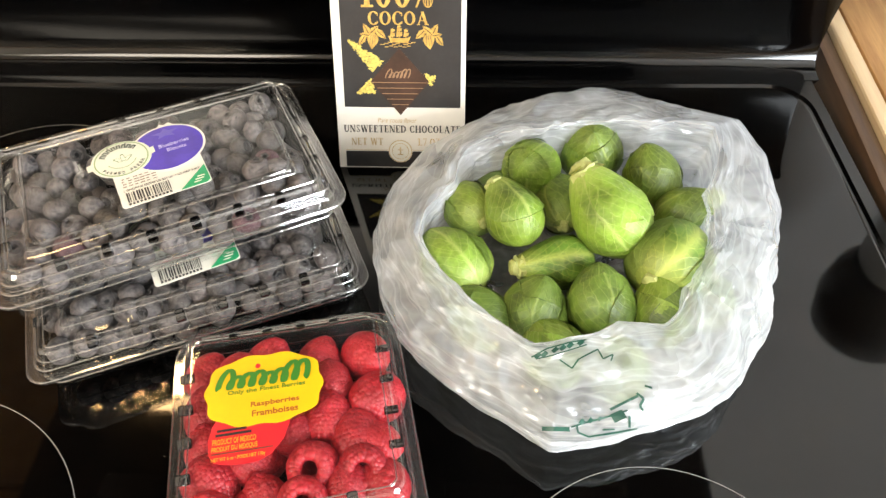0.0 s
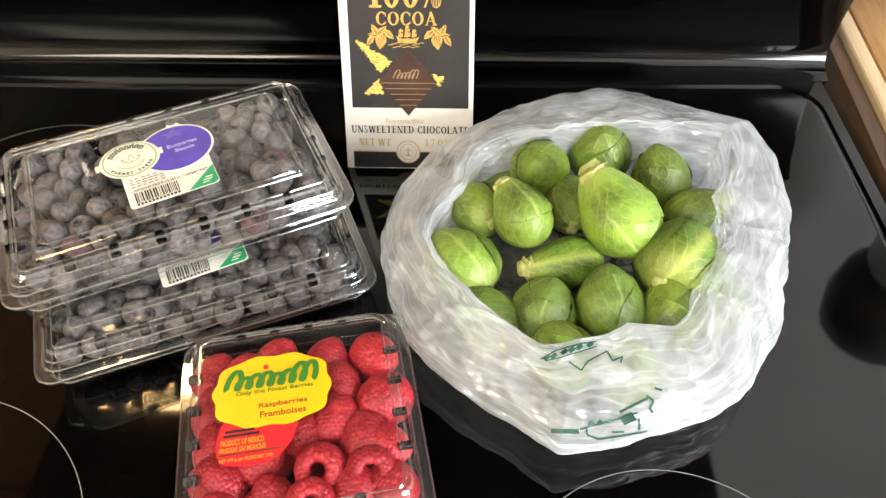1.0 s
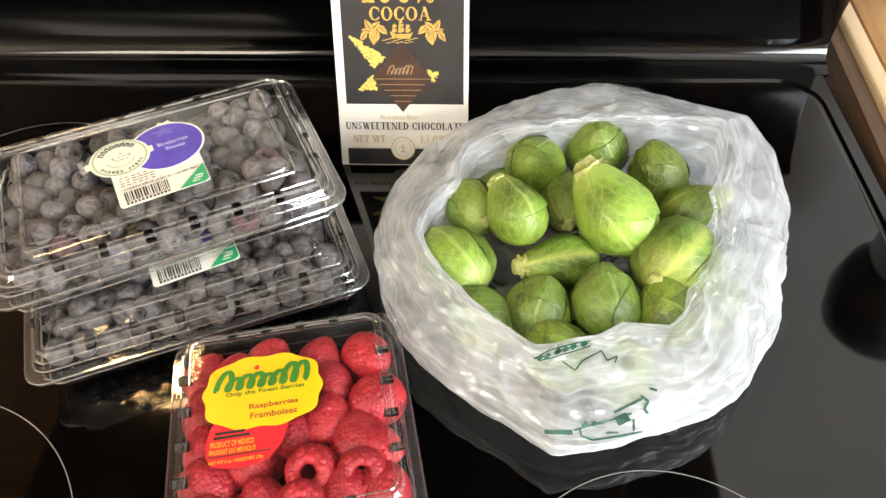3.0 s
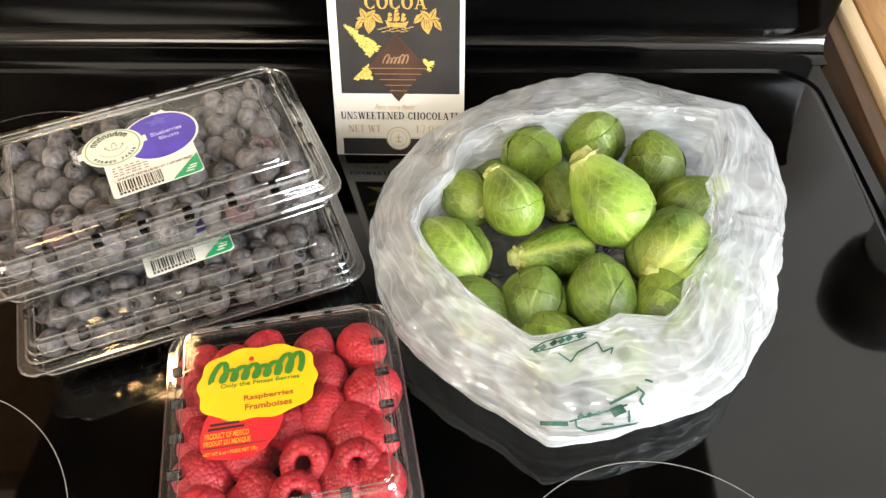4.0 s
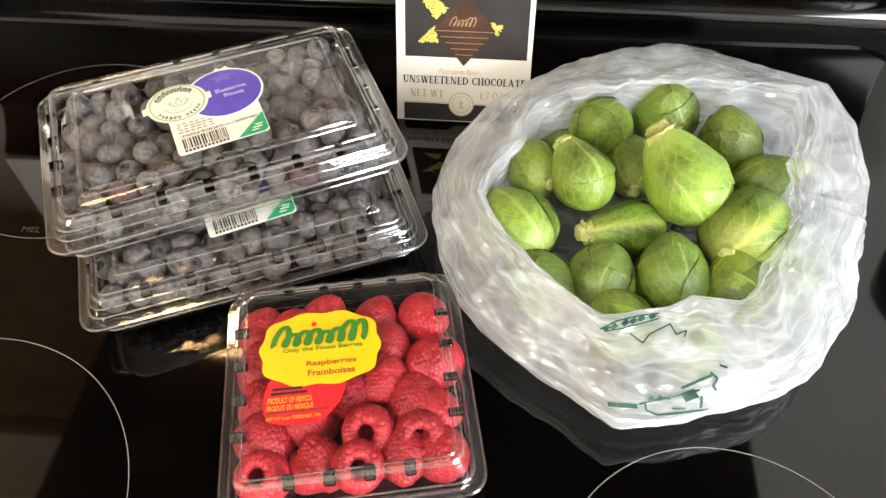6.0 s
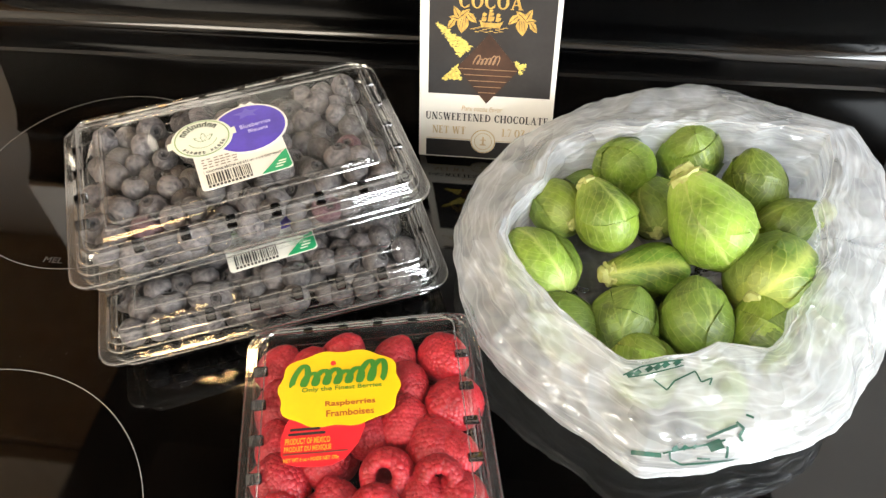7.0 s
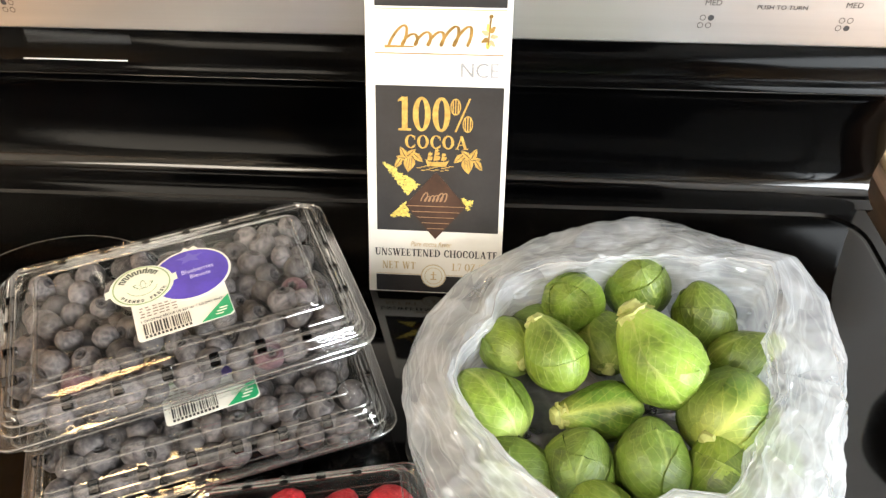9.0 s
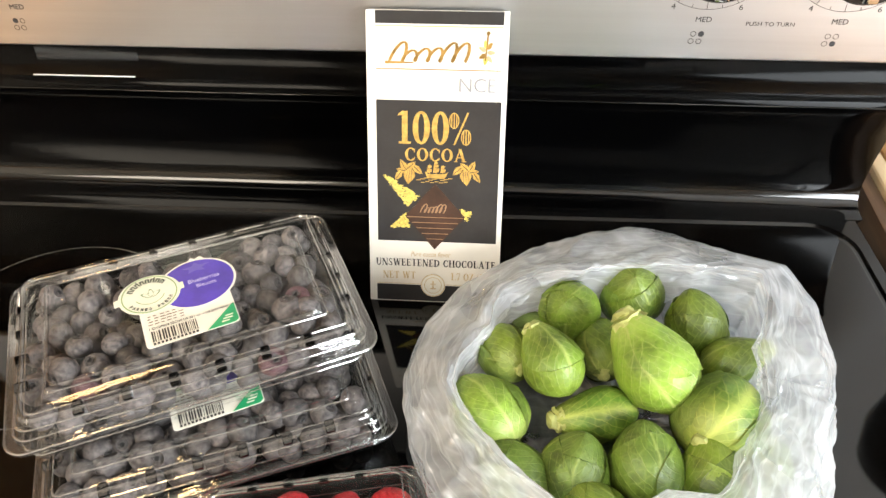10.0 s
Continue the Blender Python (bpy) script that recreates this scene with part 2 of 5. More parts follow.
M_GLASS = material("black_ceramic_glass", (0.0014, 0.0012, 0.0011), 0.045, alt=(0.0004, 0.0004, 0.0004), scale=34, rough_vary=0.015, spec=0.5)
M_ENAMEL = material("black_enamel", (0.0008, 0.0008, 0.0009), 0.11, vary=0.3, scale=14, rough_vary=0.03)
M_STEEL = material("brushed_steel", (0.60, 0.61, 0.63), 0.40, metal=1.0, vary=0.05, scale=30, bump=0.05, bump_scale=260, stretch=(0.06, 1, 3))
M_PRINT = material("grey_print", (0.035, 0.035, 0.038), 0.5, vary=0.1)
M_RING = material("burner_ring_print", (0.24, 0.24, 0.235), 0.4, vary=0.1)
M_KNOB = material("knob_dark_metal", (0.05, 0.05, 0.05), 0.25, metal=0.6, vary=0.2)
M_CHROME = material("chrome", (0.7, 0.7, 0.7), 0.12, metal=1.0, vary=0.05)
M_WOOD = material("oiled_wood", (0.66, 0.38, 0.15), 0.6, alt=(0.46, 0.235, 0.08), scale=22, bump=0.1, bump_scale=120, stretch=(6, 0.45, 6), rough_vary=0.08)
M_WOODEDGE = material("pale_wood_edge", (0.82, 0.64, 0.39), 0.4, alt=(0.70, 0.51, 0.29), scale=30, stretch=(5, 0.3, 5))
M_WOODDARK = material("dark_edge_band", (0.13, 0.075, 0.04), 0.4, vary=0.3, scale=30, stretch=(5, 0.3, 5))
M_CABINET = material("brown_cabinet", (0.42, 0.32, 0.215), 0.45, alt=(0.30, 0.21, 0.125), scale=8, stretch=(5, 5, 0.5))
M_WALL = material("wall_paint", (0.62, 0.62, 0.61), 0.7, vary=0.05, scale=3, bump=0.1, bump_scale=90)
M_WALLWARM = material("warm_wall_paint", (0.66, 0.61, 0.54), 0.7, vary=0.05, scale=3, bump=0.1, bump_scale=90)
M_CEIL = material("ceiling_paint", (0.78, 0.77, 0.75), 0.8, vary=0.04, scale=3)
M_FLOOR = material("floor_boards", (0.50, 0.38, 0.26), 0.4, vary=0.3, scale=5, stretch=(1, 6, 1))
M_MICRO = material("microwave_black", (0.006, 0.006, 0.006), 0.5, vary=0.3, scale=12)
M_LIDGREY = material("dark_grey_lid", (0.045, 0.040, 0.036), 0.35, vary=0.4, scale=14)
M_CARD = material("cream_card", (0.80, 0.77, 0.70), 0.32, vary=0.03, scale=40, coat=0.2)
M_CARDBLK = material("black_card", (0.022, 0.021, 0.022), 0.33, vary=0.25, scale=50)
M_GOLD = material("gold_foil", (0.83, 0.55, 0.17), 0.3, metal=1.0, vary=0.3, scale=300, bump=0.3, bump_scale=900)
M_FLAKE = material("bright_foil", (0.80, 0.64, 0.16), 0.4, metal=0.45, vary=0.3, scale=500)
M_PALEGOLD = material("pale_gold_ink", (0.60, 0.47, 0.27), 0.35, metal=0.3, vary=0.15, scale=200)
M_BRONZE = material("dark_gold_foil", (0.42, 0.26, 0.08), 0.32, metal=0.75, vary=0.45, scale=120)
M_SILVERINK = material("silver_ink", (0.36, 0.36, 0.37), 0.4, vary=0.3, scale=60)
M_CHOC = material("dark_chocolate", (0.045, 0.018, 0.010), 0.28, vary=0.4, scale=70, coat=0.2)
M_CHOCLINE = material("brown_line", (0.30, 0.18, 0.10), 0.35, vary=0.2)
M_INK = material("black_ink", (0.02, 0.02, 0.02), 0.5, vary=0.2)
M_INKGREY = material("grey_ink", (0.28, 0.23, 0.18), 0.5, vary=0.2)
M_LABEL = material("cream_label", (0.78, 0.77, 0.69), 0.4, vary=0.03, scale=80)
M_BLUE = material("violet_blue_label", (0.075, 0.045, 0.42), 0.35, vary=0.18, scale=90)
M_VIOLET = material("pale_violet_print", (0.13, 0.10, 0.48), 0.4, vary=0.1)
M_INKDARK = material("dark_green_ink", (0.03, 0.05, 0.03), 0.5, vary=0.2)
M_LILAC = material("lilac_print", (0.58, 0.55, 0.85), 0.4, vary=0.1)
M_GREEN = material("green_label", (0.02, 0.34, 0.13), 0.4, vary=0.12, scale=120)
M_RINGGREEN = material("light_green_ink", (0.30, 0.43, 0.20), 0.45, vary=0.1)
M_LOGO = material("pale_green_label", (0.76, 0.79, 0.66), 0.4, vary=0.05)
M_YELLOW = material("yellow_label", (0.82, 0.52, 0.007), 0.38, vary=0.04, scale=70)
M_DGREEN = material("green_ink", (0.035, 0.19, 0.02), 0.45, vary=0.1)
M_ORANGEINK = material("red_brown_ink", (0.40, 0.10, 0.02), 0.45, vary=0.1)
M_REDLABEL = material("red_label", (0.72, 0.018, 0.03), 0.38, vary=0.08, scale=70)
M_ORANGE = material("orange_ink", (0.90, 0.36, 0.03), 0.45, vary=0.1)
M_CLAM = clear_plastic("clear_clamshell", (0.96, 0.965, 0.965), 0.8, 0.008, 0.04)
M_RIM = clear_plastic("clamshell_edge", (0.88, 0.89, 0.89), 3.0, 0.05, 0.05)
# dark tint stands in for the darkness seen through the vent holes
M_VENTDARK = clear_plastic("vent_dark_tint", (0.16, 0.15, 0.15), 2.0, 0.0, 0.08)
M_BEAD = clear_plastic("clamshell_bead", (0.86, 0.86, 0.85), 6.0, 0.10, 0.07)
M_RIMLINE = clear_plastic("milky_rim_line", (0.97, 0.97, 0.97), 1.5, 0.45, 0.15)
M_BAG = bag_film("milky_bag_film")
M_BAGPRINT = material("bag_green_print", (0.016, 0.078, 0.055), 0.4, vary=0.3, scale=200)
M_BERRY = material("blueberry_skin", (0.185, 0.166, 0.162), 0.5, alt=(0.030, 0.026, 0.030), scale=2.8, bump=0.4, bump_scale=20, spread=0.5, rough_vary=0.12)
M_BERRYRED = material("unripe_blueberry_skin", (0.21, 0.12, 0.135), 0.5, alt=(0.06, 0.02, 0.03), scale=2.1, bump=0.35, bump_scale=22, spread=0.3)
M_PIT = material("blueberry_pit", (0.02, 0.019, 0.02), 0.8, vary=0.3)
M_CALYX = material("blueberry_crown", (0.13, 0.122, 0.12), 0.75, alt=(0.035, 0.03, 0.032), scale=5)
M_RASP = material("raspberry_flesh", (0.60, 0.036, 0.052), 0.42, alt=(0.38, 0.010, 0.018), scale=170, bump=0.1, bump_scale=1100, spread=0.16)
M_RASP.node_tree.nodes["Principled BSDF"].inputs["Subsurface Weight"].default_value = 0.3
M_RASP.node_tree.nodes["Principled BSDF"].inputs["Subsurface Radius"].default_value = (0.006, 0.0015, 0.001)
M_RASP.node_tree.nodes["Principled BSDF"].inputs["Subsurface Scale"].default_value = 0.45
M_RASPIN = material("raspberry_hollow", (0.30, 0.01, 0.015), 0.5, vary=0.3, scale=200)
M_SPROUT = leaf_material("sprout_leaf", (0.142, 0.213, 0.024), (0.40, 0.48, 0.13))
M_SPROUTPALE = leaf_material("pale_sprout_leaf", (0.165, 0.265, 0.030), (0.46, 0.54, 0.16))
M_SPROUTDARK = leaf_material("dark_sprout_leaf", (0.108, 0.172, 0.024), (0.32, 0.40, 0.10))
M_SPROUTRIB = leaf_material("ribbed_sprout_leaf", (0.10, 0.185, 0.022), (0.50, 0.56, 0.13), 5.0)
M_STEM = material("cut_stem", (0.56, 0.62, 0.24), 0.6, alt=(0.36, 0.38, 0.11), scale=180, bump=0.3, bump_scale=500)
M_DUST = material("dust", (0.10, 0.09, 0.08), 0.9, vary=0.4, scale=300)
M_JAR = material("frosted_jar", (0.55, 0.56, 0.56), 0.4, vary=0.05)

# ---- mesh helpers ----


def finish(name, bm, mat, smooth=True, angle=35):
    me = bpy.data.meshes.new(name)
    bm.normal_update()
    bm.to_mesh(me)
    bm.free()
    me.materials.append(mat)
    if smooth:
        me.shade_smooth()
        me.set_sharp_from_angle(angle=radians(angle))
    return me


def part(name, bm, mat, parent=None, label="", smooth=True, m=None, angle=35):
    ob = new(name, finish(name, bm, mat, smooth, angle))
    if m is not None:
        ob.matrix_basis = m
    ob.parent = parent
    return tagged(ob, label)


def thing(name, m, label, category, group="", kind=""):
    ob = new(name)
    ob.empty_display_size = 0.01
    ob.matrix_basis = m
    return tagged(ob, label, category, group, kind)


def box_bm(x0, x1, y0, y1, z0, z1, bevel=0.0, seg=2):
    bm = bmesh.new()
    bmesh.ops.create_cube(bm, size=1)
    for v in bm.verts:
        v.co = ((x0 + x1) / 2 + v.co.x * (x1 - x0), (y0 + y1) / 2 + v.co.y * (y1 - y0), (z0 + z1) / 2 + v.co.z * (z1 - z0))
    if bevel:
        bmesh.ops.bevel(bm, geom=bm.edges[:], offset=bevel, segments=seg, profile=0.6, affect="EDGES")
    return bm


def rrect(w, d, r, n=6):
    """A rounded rectangle about the origin, anticlockwise."""
    pts = []
    for cx, cy, a0 in ((w / 2 - r, d / 2 - r, 0), (-w / 2 + r, d / 2 - r, 90), (-w / 2 + r, -d / 2 + r, 180), (w / 2 - r, -d / 2 + r, 270)):
        for i in range(n + 1):
            a = radians(a0 + 90 * i / n)
            pts.append((cx + r * math.cos(a), cy + r * math.sin(a)))
    return pts


def loft(rings, close_first=False, close_last=False):
    """Rings of equal count, joined one to the next."""
    bm = bmesh.new()
    vs = [[bm.verts.new(p) for p in ring] for ring in rings]
    n = len(rings[0])
    for a, b in zip(vs, vs[1:]):
        for i in range(n):
            bm.faces.new((a[i], a[(i + 1) % n], b[(i + 1) % n], b[i]))
    if close_first:
        bm.faces.new(vs[0][::-1])
    if close_last:
        bm.faces.new(vs[-1])
    return bm


def lathe(profile, n=32):
    rings = [[(r * math.cos(2 * math.pi * i / n), r * math.sin(2 * math.pi * i / n), z) for i in range(n)] for r, z in profile]
    return loft(rings, True, True)


def plate(points, z0, z1):
    """A flat piece with that outline, from z0 to z1."""
    return loft([[(x, y, z0) for x, y in points], [(x, y, z1) for x, y in points]], True, True)


def oval(cx, cy, rx, ry, n=40, lobes=0, depth=0.0, turn=0.0):
    pts = []
    for i in range(n):
        a = 2 * math.pi * i / n
        k = 1 + depth * math.cos(lobes * a)
        x, y = rx * k * math.cos(a), ry * k * math.sin(a)
        pts.append((cx + x * math.cos(turn) - y * math.sin(turn), cy + x * math.sin(turn) + y * math.cos(turn)))
    return pts


def ring_bm(cx, cy, r, w, z, n=96, a0=0, a1=360):
    bm = bmesh.new()
    k = [(bm.verts.new((cx + (r - w) * math.cos(a), cy + (r - w) * math.sin(a), z)), bm.verts.new((cx + r * math.cos(a), cy + r * math.sin(a), z)))
         for a in (radians(a0 + (a1 - a0) * i / n) for i in range(n + 1))]
    for (a, b), (c, d) in zip(k, k[1:]):
        bm.faces.new((a, b, d, c))
    return bm


def text_bm(words, width, height=None, spacing=1.0, shear=0.0, bold=0.0):
    """Raised flat lettering with the built-in face, scaled to that width, its lower left at the origin."""
    cu = bpy.data.curves.new("lettering", "FONT")
    cu.body, cu.size, cu.extrude, cu.space_character, cu.shear = words, 1.0, 0.004, spacing, shear
    cu.resolution_u, cu.offset = 3, bold
    ob = bpy.data.objects.new("lettering", cu)
    scene.collection.objects.link(ob)
    me = bpy.data.meshes.new_from_object(ob.evaluated_get(bpy.context.evaluated_depsgraph_get()))
    bpy.data.objects.remove(ob)
    bpy.data.curves.remove(cu)
    bm = bmesh.new()
    bm.from_mesh(me)
    bpy.data.meshes.remove(me)
    lo = [min(v.co[i] for v in bm.verts) for i in (0, 1)]
    hi = [max(v.co[i] for v in bm.verts) for i in (0, 1)]
    sx = width / (hi[0] - lo[0])
    sy = height / (hi[1] - lo[1]) if height else sx
    for v in bm.verts:
        v.co = ((v.co.x - lo[0]) * sx, (v.co.y - lo[1]) * sy, 0.00012 * (1 if v.co.z > 0 else 0))
    return bm


THICK, THIN, FOOT = 0.20, 0.085, 0.07


def bar_poly(x0, y0, x1, y1, w0, w1=None):
    """A straight stroke whose ends are cut level."""
    w1 = w0 if w1 is None else w1
    return [(x0 - w0 / 2, y0), (x0 + w0 / 2, y0), (x1 + w1 / 2, y1), (x1 - w1 / 2, y1)]


def box_poly(x0, x1, y0, y1):
    return [(x0, y0), (x1, y0), (x1, y1), (x0, y1)]


def bow(cx, cy, rx, ry, side=THICK, top=THIN, a0=0, a1=360, n=28):
    """A round stroke, thick at the sides and thin above and below, as quads."""
    out = []
    ring = []
    for i in range(n + 1):
        a = radians(a0 + (a1 - a0) * i / n)
        c, q = math.cos(a), math.sin(a)
        ring.append(((cx + rx * c, cy + ry * q), (cx + (rx - side) * c, cy + (ry - top) * q)))
    for (a, b), (c, d) in zip(ring, ring[1:]):
        out.append([a, c, d, b])
    return out


def stem(x, w=THICK, y0=0.0, y1=1.0, feet=(True, True), reach=0.075):
    out = [box_poly(x - w / 2, x + w / 2, y0, y1)]
    if feet[0]:
        out.append(box_poly(x - w / 2 - reach, x + w / 2 + reach, y0, y0 + FOOT))
    if feet[1]:
        out.append(box_poly(x - w / 2 - reach, x + w / 2 + reach, y1 - FOOT, y1))
    return out


def glyph(ch):
    """Strokes of one roman capital or figure of height 1, and its width."""
    if ch in "O0":
        w = 0.80 if ch == "O" else 0.62
        return bow(w / 2, 0.5, w / 2, 0.51, 0.20 if ch == "0" else THICK), w
    if ch == "C":
        return bow(0.40, 0.5, 0.40, 0.51, a0=42, a1=318) + [box_poly(0.64, 0.70, 0.64, 0.92), box_poly(0.64, 0.70, 0.10, 0.30)], 0.72
    if ch == "1":
        return stem(0.24, 0.20, feet=(True, False), reach=0.12) + [[(0.14, 1.0), (0.0, 0.90), (0.0, 0.86), (0.14, 0.88)]], 0.46
    if ch == "A":
        return [bar_poly(0.10, 0, 0.40, 1.0, THIN, THIN), bar_poly(0.68, 0, 0.38, 1.0, THICK, THICK), box_poly(0.20, 0.58, 0.30, 0.36),
                box_poly(0.0, 0.22, 0, FOOT), box_poly(0.52, 0.84, 0, FOOT)], 0.84
    if ch == "U":
        return stem(0.17, y0=0.3, feet=(False, True)) + stem(0.68, THIN, y0=0.3, feet=(False, True)) + bow(0.395, 0.32, 0.31, 0.33, 0.14, THIN + 0.03, 180, 360), 0.80
    if ch == "N":
        return stem(0.13, THIN, feet=(True, True)) + stem(0.73, THIN, feet=(False, True)) + [bar_poly(0.66, 0, 0.16, 1.0, THICK)], 0.86
    if ch == "H":
        return stem(0.16) + stem(0.70) + [box_poly(0.2, 0.66, 0.47, 0.53)], 0.86
    if ch in "EL":
        out = stem(0.16) + [box_poly(0.2, 0.60, 0, FOOT), [(0.54, FOOT), (0.60, FOOT), (0.63, 0.26), (0.60, 0.26)]]
        if ch == "E":
            out += [box_poly(0.2, 0.58, 1 - FOOT, 1), box_poly(0.53, 0.58, 0.76, 1), box_poly(0.2, 0.46, 0.49, 0.55), box_poly(0.42, 0.46, 0.40, 0.64)]
        return out, 0.64
    if ch == "T":
        return stem(0.37, feet=(True, False)) + [box_poly(0.02, 0.72, 1 - FOOT, 1), box_poly(0.02, 0.07, 0.76, 1), box_poly(0.67, 0.72, 0.76, 1)], 0.74
    if ch == "D":
        return stem(0.16) + bow(0.22, 0.5, 0.58, 0.5, THICK, FOOT, -90, 90), 0.82
    if ch == "W":
        return [bar_poly(0.34, 0, 0.12, 1, THICK), bar_poly(0.36, 0, 0.56, 1, THIN), bar_poly(0.78, 0, 0.56, 1, THICK), bar_poly(0.80, 0, 0.98, 1, THIN),
                box_poly(0.0, 0.26, 1 - FOOT, 1), box_poly(0.86, 1.1, 1 - FOOT, 1)], 1.10
    if ch == "S":
        return (bow(0.28, 0.745, 0.24, 0.265, 0.10, THIN, 35, 200) + bow(0.28, 0.255, 0.26, 0.265, 0.11, THIN, -160, 20)
                + [[(0.04, 0.70), (0.15, 0.70), (0.54, 0.30), (0.42, 0.22)], box_poly(0.45, 0.49, 0.76, 0.98), box_poly(0.03, 0.07, 0.02, 0.26)]), 0.58
    if ch == "Z":
        return [box_poly(0.04, 0.66, 0, FOOT), box_poly(0.06, 0.66, 1 - FOOT, 1), bar_poly(0.12, 0, 0.58, 1, THICK), box_poly(0.61, 0.66, 0, 0.24), box_poly(0.06, 0.11, 0.78, 1)], 0.70
    if ch == "7":
        return [box_poly(0.04, 0.56, 1 - 0.09, 1), bar_poly(0.22, 0, 0.52, 0.92, 0.16, 0.06), box_poly(0.04, 0.09, 0.76, 1)], 0.60
    if ch == "5":
        return [box_poly(0.10, 0.52, 1 - 0.09, 1), box_poly(0.10, 0.15, 0.55, 1)] + bow(0.26, 0.31, 0.28, 0.32, 0.14, THIN, -150, 130), 0.58
    if ch == "(":
        return bow(0.40, 0.45, 0.34, 0.65, 0.08, 0.04, 120, 240), 0.28
    if ch == ".":
        return [box_poly(0.06, 0.20, 0, 0.14)], 0.24
    return [], 0.32


def serif_letters(name, words, width, height, x, y, z, mat, parent, label="", gap=0.07):
    """Roman lettering with thick and thin strokes and feet, its lower left at x, y."""
    polys, pen = [], 0.0
    for ch in words:
        strokes, w = glyph(ch)
        polys += [[(px + pen, py) for px, py in poly] for poly in strokes]
        pen += w + gap
    k = width / (pen - gap)
    bm = bmesh.new()
    for i, poly in enumerate(polys):
        bm.faces.new([bm.verts.new((x + px * k, y + py * height, z + 2e-7 * i)) for px, py in poly])
    bmesh.ops.recalc_face_normals(bm, faces=bm.faces[:])
    for f in bm.faces:
        if f.normal.z < 0:
            f.normal_flip()
    return part(name, bm, mat, parent, label, smooth=False)


def letters(name, words, width, height, x, y, z, mat, parent, label="", shear=0.0, turn=0.0, bold=0.0):
    return part(name, text_bm(words, width, height, shear=shear, bold=bold), mat, parent, label, smooth=False, m=pose(x, y, z, 0, 0, turn))


def bars(name, cells, z, mat, parent, label="", shear=0.0, single=False):
    """Unreadable writing or strokes as plain bars: x, y, width, height of each."""
    if single:
        for c in cells:
            bars(name, [c], z, mat, parent, label, shear)
        return None
    bm = bmesh.new()
    for x, y, w, h in cells:
        lo = [bm.verts.new((x + sx * w + shear * sy * h, y + sy * h, z)) for sx, sy in ((0, 0), (1, 0), (1, 1), (0, 1))]
        bm.faces.new(lo)
    return part(name, bm, mat, parent, label, smooth=False)

# ---- room ----
STOVE_X = 0.382


def slab(name, x0, x1, y0, y1, z0, z1, mat, label, category, bevel=0.0):
    ob = new(name, finish(name, box_bm(x0, x1, y0, y1, z0, z1, bevel), mat))
    return tagged(ob, label, category, kind="structure")


slab("floor", -2.3, 2.3, -2.8, 0.92, -1.0, -0.92, M_FLOOR, "brown boarded kitchen floor", "floor")
slab("ceiling", -2.3, 2.3, -2.8, 0.92, 1.5, 1.58, M_CEIL, "white painted ceiling", "ceiling")
slab("wall_back", -2.3, 2.3, 0.80, 0.92, -0.92, 1.5, M_WALL, "light grey painted kitchen wall behind the range", "wall")
slab("wall_left", -2.3, -2.18, -2.8, 0.80, -0.92, 1.5, M_WALLWARM, "warm beige painted wall", "wall")
slab("wall_front", -2.18, 2.18, -2.8, -2.68, -0.92, 1.5, M_WALLWARM, "warm beige painted wall", "wall")
# right wall with a window opening
for nm, y0, y1, z0, z1 in (("wall_right", -2.68, -1.95, -0.92, 1.5), ("wall_right", -0.65, 0.80, -0.92, 1.5),
                           ("wall_right", -1.95, -0.65, -0.92, 0.0), ("wall_right", -1.95, -0.65, 1.3, 1.5)):
    slab(nm, 2.18, 2.3, y0, y1, z0, z1, M_WALL, "light grey painted wall beside the window", "wall")
win = thing("window_1", pose(2.2, -1.3, 0.65), "white framed kitchen window letting in daylight", "window", kind="structure")
for nm, b in (("window_frame", (-0.03, 0.03, -0.65, 0.65, 0.60, 0.65)), ("window_frame", (-0.03, 0.03, -0.65, 0.65, -0.65, -0.60)),
              ("window_frame", (-0.03, 0.03, -0.65, -0.60, -0.60, 0.60)), ("window_frame", (-0.03, 0.03, 0.60, 0.65, -0.60, 0.60)),
              ("window_bar", (-0.02, 0.02, -0.02, 0.02, -0.60, 0.60))):
    part(nm, box_bm(*b, 0.004), M_CEIL, win)

# wooden counter beside the range, its edge banded
counter = thing("countertop", pose(0.392, 0.45, 0.0, 0, 0, -3.0), "honey-coloured wooden countertop with a pale rounded edge", "countertop", kind="structure")
part("top", box_bm(0.031, 1.2, -0.75, 0.345, -0.04, 0.004, 0.003), M_WOOD, counter)
part("edge_strip", box_bm(0.0165, 0.0305, -0.75, 0.345, -0.03, 0.003, 0.003, 3), M_WOODEDGE, counter, "pale rounded wood edge strip")
part("edge_band", box_bm(0.003, 0.016, -0.75, 0.345, -0.05, -0.003, 0.002), M_WOODDARK, counter, "dark brown edge band")
left_counter = thing("countertop", pose(-0.385, 0.45, 0.0), "honey-coloured wooden countertop with a pale rounded edge", "countertop", kind="structure")
part("top", box_bm(-1.2, -0.006, -0.55, 0.345, -0.04, 0.004, 0.003), M_WOOD, left_counter)

# upper cabinet at the left of the microwave
cab = thing("upper_cabinet", pose(-0.40, 0.798, 0.48), "brown wooden wall cabinet beside the microwave", "cabinet")
part("body", box_bm(-0.75, 0, -0.32, 0, 0, 0.75, 0.004), M_CABINET, cab)
for i in range(2):
    d = part("door", box_bm(-0.74 + 0.37 * i, -0.38 + 0.37 * i, -0.342, -0.322, 0.01, 0.74, 0.004), M_CABINET, cab)

